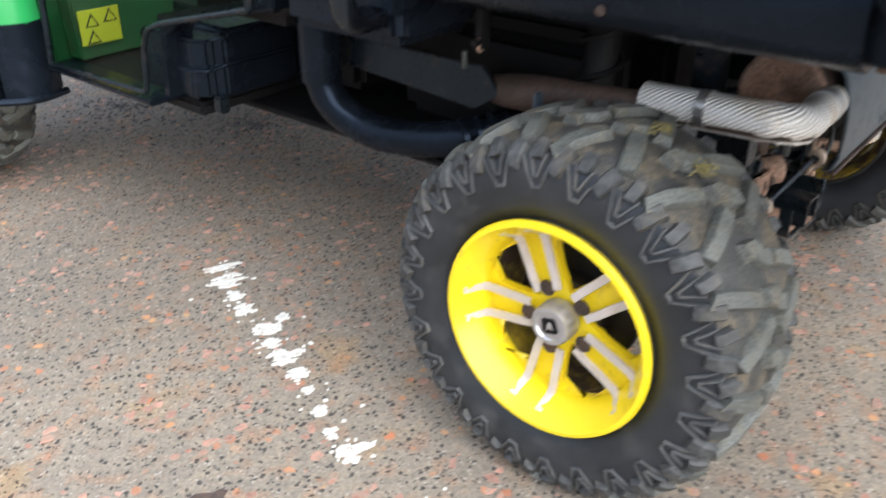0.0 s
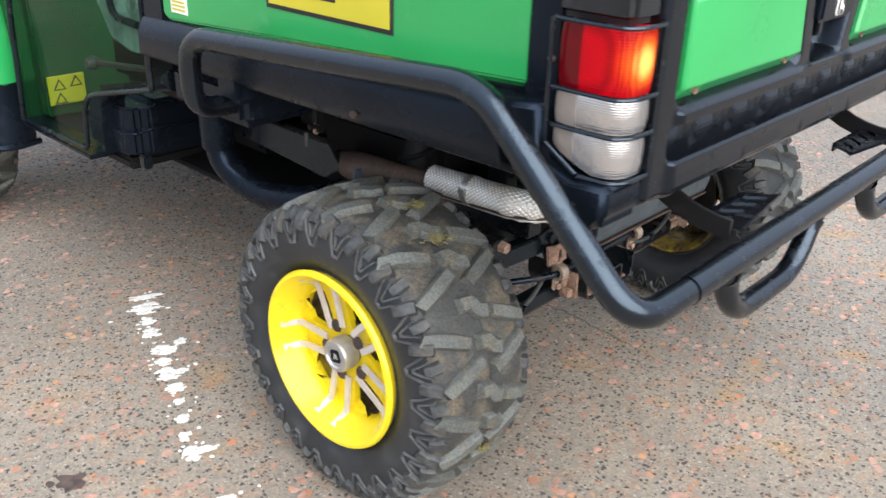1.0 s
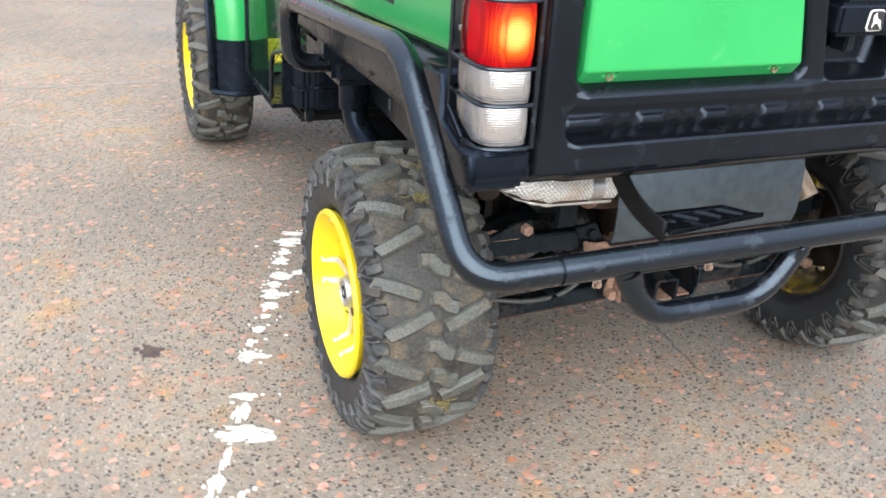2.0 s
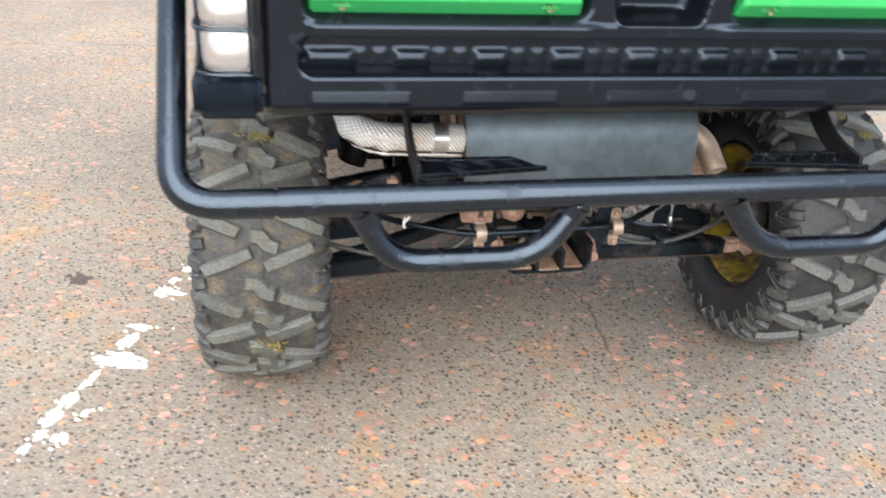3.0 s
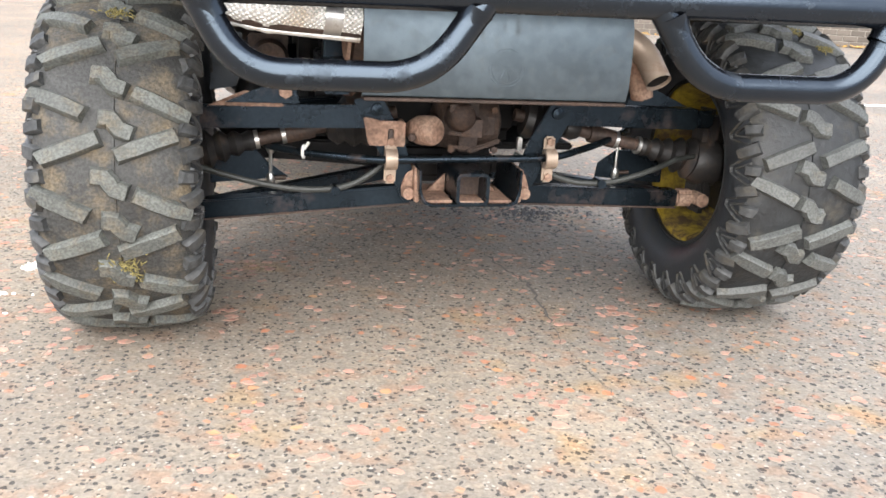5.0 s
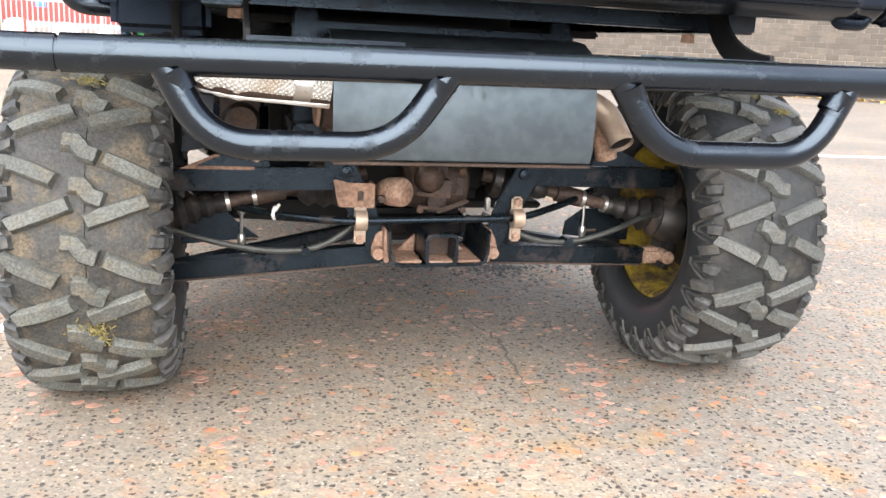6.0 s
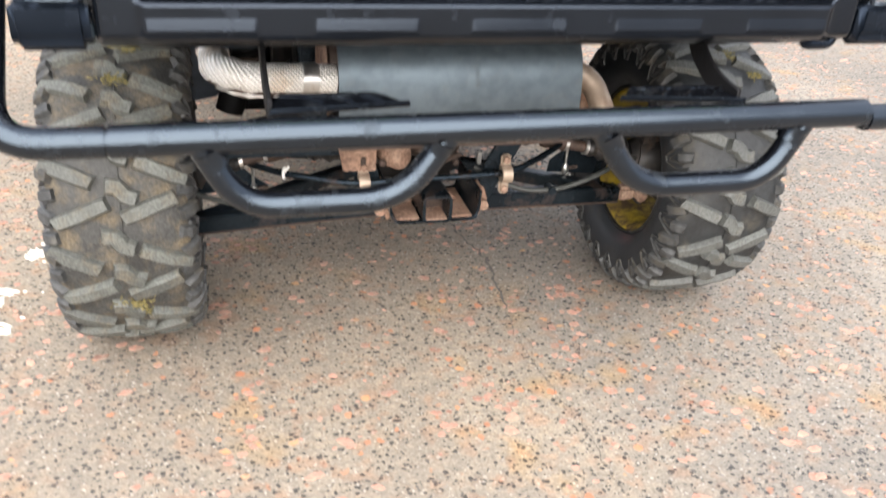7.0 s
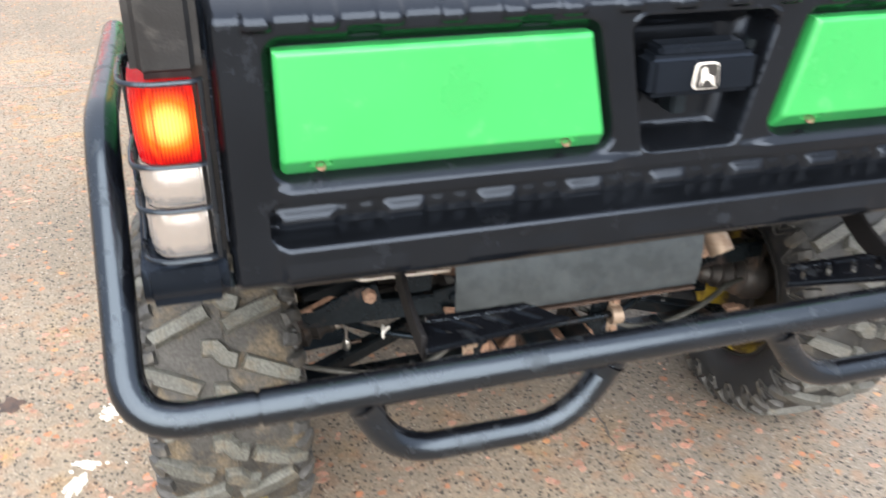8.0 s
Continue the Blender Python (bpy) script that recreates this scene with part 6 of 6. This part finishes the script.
# patches of paint that are left: (x, y, half length across the line, half length along it)
patches = [(-0.591, 0.98, 0.039, 0.012), (-0.62, 0.919, 0.033, 0.034), (-0.654, 0.853, 0.018, 0.018), (-0.678, 0.788, 0.019, 0.028), (-0.647, 0.703, 0.013, 0.014), (-0.696, 0.696, 0.027, 0.026),
           (-0.727, 0.645, 0.015, 0.019), (-0.745, 0.592, 0.026, 0.028), (-0.717, 0.582, 0.013, 0.008), (-0.763, 0.526, 0.02, 0.016), (-0.79, 0.471, 0.01, 0.01), (-0.816, 0.412, 0.014, 0.018),
           (-0.847, 0.347, 0.011, 0.017), (-0.87, 0.285, 0.015, 0.028), (-0.839, 0.281, 0.019, 0.009), (-0.903, 0.118, 0.022, 0.011), (-0.922, 0.06, 0.022, 0.026), (-0.922, -0.02, 0.05, 0.031), (-0.979, -0.089, 0.01, 0.026),
           (-1.009, -0.162, 0.019, 0.022), (-1.032, -0.218, 0.022, 0.019), (-0.968, -0.211, 0.008, 0.008), (-0.998, -0.287, 0.022, 0.011), (-1.038, -0.272, 0.009, 0.013), (-1.061, -0.316, 0.01, 0.012)]
slant_turn = radians(-22)
for x, y, rx, ry in patches:
    # the near stretch has worn into streaks along the line, the far one into strokes across it
    streak = y < 0.1 and rx < 0.045
    if streak:
        rx, ry = rx * 0.78, ry * 1.15
    level += 1
    flecks.append(flat_blob(x, y, rx * 0.72, ry * 0.72, rng, 26, 0.45, 0.0018 + 0.000006 * level, slant_turn))
    for k in range(13):
        # ragged tongues, and crumbs beside them
        a = rng.uniform(0, 2 * math.pi)
        u, w = rx * 0.85 * math.cos(a), ry * 0.85 * math.sin(a)
        s = rng.uniform(0.25, 0.6)
        level += 1
        size = (0.001 + rx * s * 0.4, ry * s) if streak else (rx * s, 0.001 + ry * s * 0.26)
        flecks.append(flat_blob(x + 0.93 * u + 0.37 * w, y - 0.37 * u + 0.93 * w, *size, rng, 11, 0.5, 0.0018 + 0.000006 * level, slant_turn + rng.gauss(0, 0.15)))
    for k in range(4):
        level += 1
        s = rng.uniform(0.0014, 0.0036)
        flecks.append(flat_blob(x + rng.gauss(0, rx * 0.9 + 0.008), y + rng.gauss(0, ry * 0.8 + 0.008), s * 1.8, s, rng, 7, 0.4, 0.0018 + 0.000006 * level, slant_turn))
setting("road_marking", join(*flecks), ROAD_PAINT, "worn flaking white paint line on tarmac", "road marking", smooth=0)
setting("oil_spot", join(flat_blob(-1.087, 0.378, 0.027, 0.032, rng, 18, 0.3, 0.0016), flat_blob(-1.12, 0.40, 0.008, 0.009, rng, 9, 0.3, 0.0016)), OIL, "dark oil spot on the tarmac", "stain", smooth=0)
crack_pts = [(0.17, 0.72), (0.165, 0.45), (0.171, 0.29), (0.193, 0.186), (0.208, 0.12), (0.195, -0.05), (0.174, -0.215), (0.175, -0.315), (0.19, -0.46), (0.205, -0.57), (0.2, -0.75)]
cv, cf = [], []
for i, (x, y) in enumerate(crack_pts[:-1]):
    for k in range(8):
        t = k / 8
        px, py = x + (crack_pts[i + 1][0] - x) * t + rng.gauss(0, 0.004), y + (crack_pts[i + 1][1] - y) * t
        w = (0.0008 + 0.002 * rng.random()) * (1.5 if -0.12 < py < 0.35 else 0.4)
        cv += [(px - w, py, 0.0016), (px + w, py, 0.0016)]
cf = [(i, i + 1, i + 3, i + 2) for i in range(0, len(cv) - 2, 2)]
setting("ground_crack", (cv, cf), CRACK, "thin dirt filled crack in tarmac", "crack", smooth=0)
joint_v, joint_f = [], []
for k in range(61):
    x = -6 + 5.2 * k / 60
    joint_v += [(x, 3.0 + 0.02 * math.sin(5 * x) + rng.gauss(0, 0.006), 0.0016), (x, 3.012 + 0.02 * math.sin(5 * x) + rng.gauss(0, 0.006), 0.0016)]
joint_f = [(i, i + 1, i + 3, i + 2) for i in range(0, len(joint_v) - 2, 2)]
setting("ground_joint", (joint_v, joint_f), JOINT, "thin pale joint across the tarmac", "joint", smooth=0)
far_line = ([(2.6, 3.62, 0.002), (16, 3.2, 0.002), (16, 3.33, 0.002), (2.6, 3.72, 0.002)], [(0, 1, 2, 3)])
setting("bay_line", far_line, ROAD_PAINT, "white parking bay line on tarmac", "road marking", smooth=0)

# red stone chips standing slightly proud of the tarmac
chips = []
for k in range(2700):
    cx, cy = rng.uniform(-2.6, 2.6), rng.uniform(-1.6, 3.4)
    near = noise.noise(Vector((cx * 2.3, cy * 2.3, 0.0))) > -0.1
    for j in range(rng.choice((1, 2, 3, 4, 5)) if near else 1):
        s = rng.choice((0.0032, 0.004, 0.005, 0.006, 0.007, 0.008, 0.0095))
        x, y = cx + rng.gauss(0, 0.026), cy + rng.gauss(0, 0.02)
        chips.append(flat_blob(x, y, s * rng.uniform(1.1, 1.7), s, rng, rng.choice((6, 7, 8)), 0.36, 0.0006 + 0.0000002 * (len(chips) % 4000), rng.gauss(0, 0.5)))
grit = []
for k in range(2400):
    cx, cy, rx, ry = rng.choice(((0.42, 0.74, 0.3, 0.2), (0.34, 1.15, 0.34, 0.36), (0.1, 1.7, 0.34, 0.42), (-0.08, 2.2, 0.34, 0.4)))
    a, q, h = rng.uniform(0, 2 * math.pi), abs(rng.gauss(0, 0.55)), rng.choice((0.002, 0.003, 0.003, 0.004, 0.005, 0.007))
    x, y = cx + rx * q * math.cos(a), cy + ry * q * math.sin(a)
    ring = [(x + h * math.cos(1.26 * i + a) * rng.uniform(0.8, 1.5), y + h * math.sin(1.26 * i + a) * rng.uniform(0.7, 1.2), 0.0) for i in range(5)]
    grit.append((ring + [(x, y, h * 0.8)], [(i, (i + 1) % 5, 5) for i in range(5)]))
setting("loose_grit", join(*grit), GRIT, "dark loose grit on the tarmac under the vehicle", "grit", "stuff", 0)
aggregate = setting("stone_chips", join(*chips), RED_STONE, "red granite chips set in the tarmac", "stone chips", "stuff", 0)

# ---- far surroundings ----
wall_a, wall_b = Vector((3.2, 15.6, 0)), Vector((19.0, 6.2, 0))
run = (wall_b - wall_a).normalized()
face = Vector((run.y, -run.x, 0))
turn_m = Matrix((run, -face, Vector((0, 0, 1)))).transposed().to_4x4()
wall_m = Matrix.Translation(wall_a) @ turn_m
length = (wall_b - wall_a).length
wall_core = moved(box(0, length, 0.012, 0.22, 0, 2.6, 0), wall_m)
wall_far = setting("wall_far", wall_core, MORTAR, "buff brick boundary wall beyond the yard", "wall", smooth=0)
L, H, J = 0.225, 0.096, 0.011
piece = mesh_of("brick", box(-L / 2 + J / 2, L / 2 - J / 2, 0, 0.06, -H / 2 + J / 2, H / 2 - J / 2, 0.006, 1), BLOCK, 0)
far_bricks = []
for row in range(27):
    for k in range(int(length / L)):
        m = wall_m @ Matrix.Translation(((k + 0.5 + 0.5 * (row % 2)) * L, rng.uniform(-0.003, 0.003), (row + 0.5) * H))
        if row < 8 and 4.0 < (k + 0.5) * L < 12.5:
            ob = new("brick", piece)
            ob.parent = wall_far
            ob.matrix_basis = m
        else:
            far_bricks.append(moved(box(-L / 2 + J / 2, L / 2 - J / 2, 0, 0.06, -H / 2 + J / 2, H / 2 - J / 2, 0), m))
rest = part("brick_courses", join(*far_bricks), BLOCK, wall_far, "", 0)
tagged(rest, kind="stuff")
coping = part("coping", moved(box(0, length, -0.03, 0.25, 2.6, 2.68, 0.01), wall_m), PAVING, wall_far, "pale coping stones")
litter = []
for k in range(420):
    d, off = rng.uniform(2, 14), abs(rng.gauss(0, 0.22))
    p = wall_m @ Vector((d, -0.03 - off, 0.0))
    s = rng.uniform(0.02, 0.055)
    sh = flat_blob(0, 0, s, s * 0.6, rng, 7, 0.35, 0.004, rng.uniform(0, 3))
    litter.append(moved(sh, Matrix.Translation((p.x, p.y, 0.004 + rng.random() * 0.04)) @ pose(0, 0, 0, rng.uniform(-30, 30), rng.uniform(-30, 30), 0)))
setting("leaf_litter", join(*litter), LEAF_LITTER, "dead yellow leaves along the foot of a wall", "leaf litter", "stuff", 0)

pave = box(-16, -1.6, 17.5, 30, -0.05, 0.03, 0.01, 1)
setting("pavement", pave, PAVING, "pale concrete pavement beyond the yard", "pavement", smooth=0)
fence = tagged(new("railing"), "grey steel railing on a pavement", "railing")
for k in range(60):
    x = -9.2 + 0.135 * k
    part("railing_bar", box(x - 0.012, x + 0.012, 24.98, 25.004, 0.1, 1.16, 0), GALV, fence, smooth=0)
for z in (0.08, 1.15):
    part("railing_rail", box(-9.3, -1.0, 24.96, 25.02, z, z + 0.05, 0.005, 1), GALV, fence, smooth=0)
for x in (-9.25, -7.0, -5.9, -3.9, -1.2):
    part("railing_post", box(x - 0.035, x + 0.035, 24.95, 25.03, 0.03, 1.25, 0.008, 1), RED_SHEET if x > -6.5 and x < -5 else GALV, fence, smooth=0)
stall = tagged(new("market_stall"), "red sheeted stall with white sacks behind a railing", "stall")
part("stall_sheet", box(-8.2, -3.0, 27.2, 27.26, 0.62, 2.6, 0.01, 1), RED_SHEET, stall, "red sheet", 0)
part("stall_post", box(-3.05, -2.95, 27.1, 27.2, 0.03, 2.6, 0.01, 1), RED_SHEET, stall, "red post", 0)
part("stall_sign", box(-6.05, -5.75, 27.17, 27.2, 1.02, 1.22, 0.005, 1), material("blue sign", (0.05, 0.16, 0.5), 0.4), stall, "small blue sign", 0)
for x, w, h, mat in ((-7.6, 0.55, 0.62, LABEL_WHITE), (-6.4, 0.8, 0.66, LABEL_WHITE), (-5.1, 0.7, 0.6, LABEL_WHITE), (-4.0, 0.5, 0.45, LABEL_WHITE), (-6.9, 0.22, 0.85, STRAW), (-7.25, 0.14, 0.9, DARK)):
    bag = lathe([(0, 0), (0, 0.5), (0.2, 0.56), (0.7, 0.5), (0.95, 0.3), (1.0, 0.0)], (0, 0, 0), "z", 14)
    sack = new("sack", mesh_of("sack", moved(bag, pose(x, 26.4, 0.03) @ Matrix.Diagonal((w, 0.5, h, 1))), mat))
    tagged(sack, "white full sack standing on the pavement" if mat is LABEL_WHITE else "brown bundle standing on the pavement", "sack", "sacks by the stall")
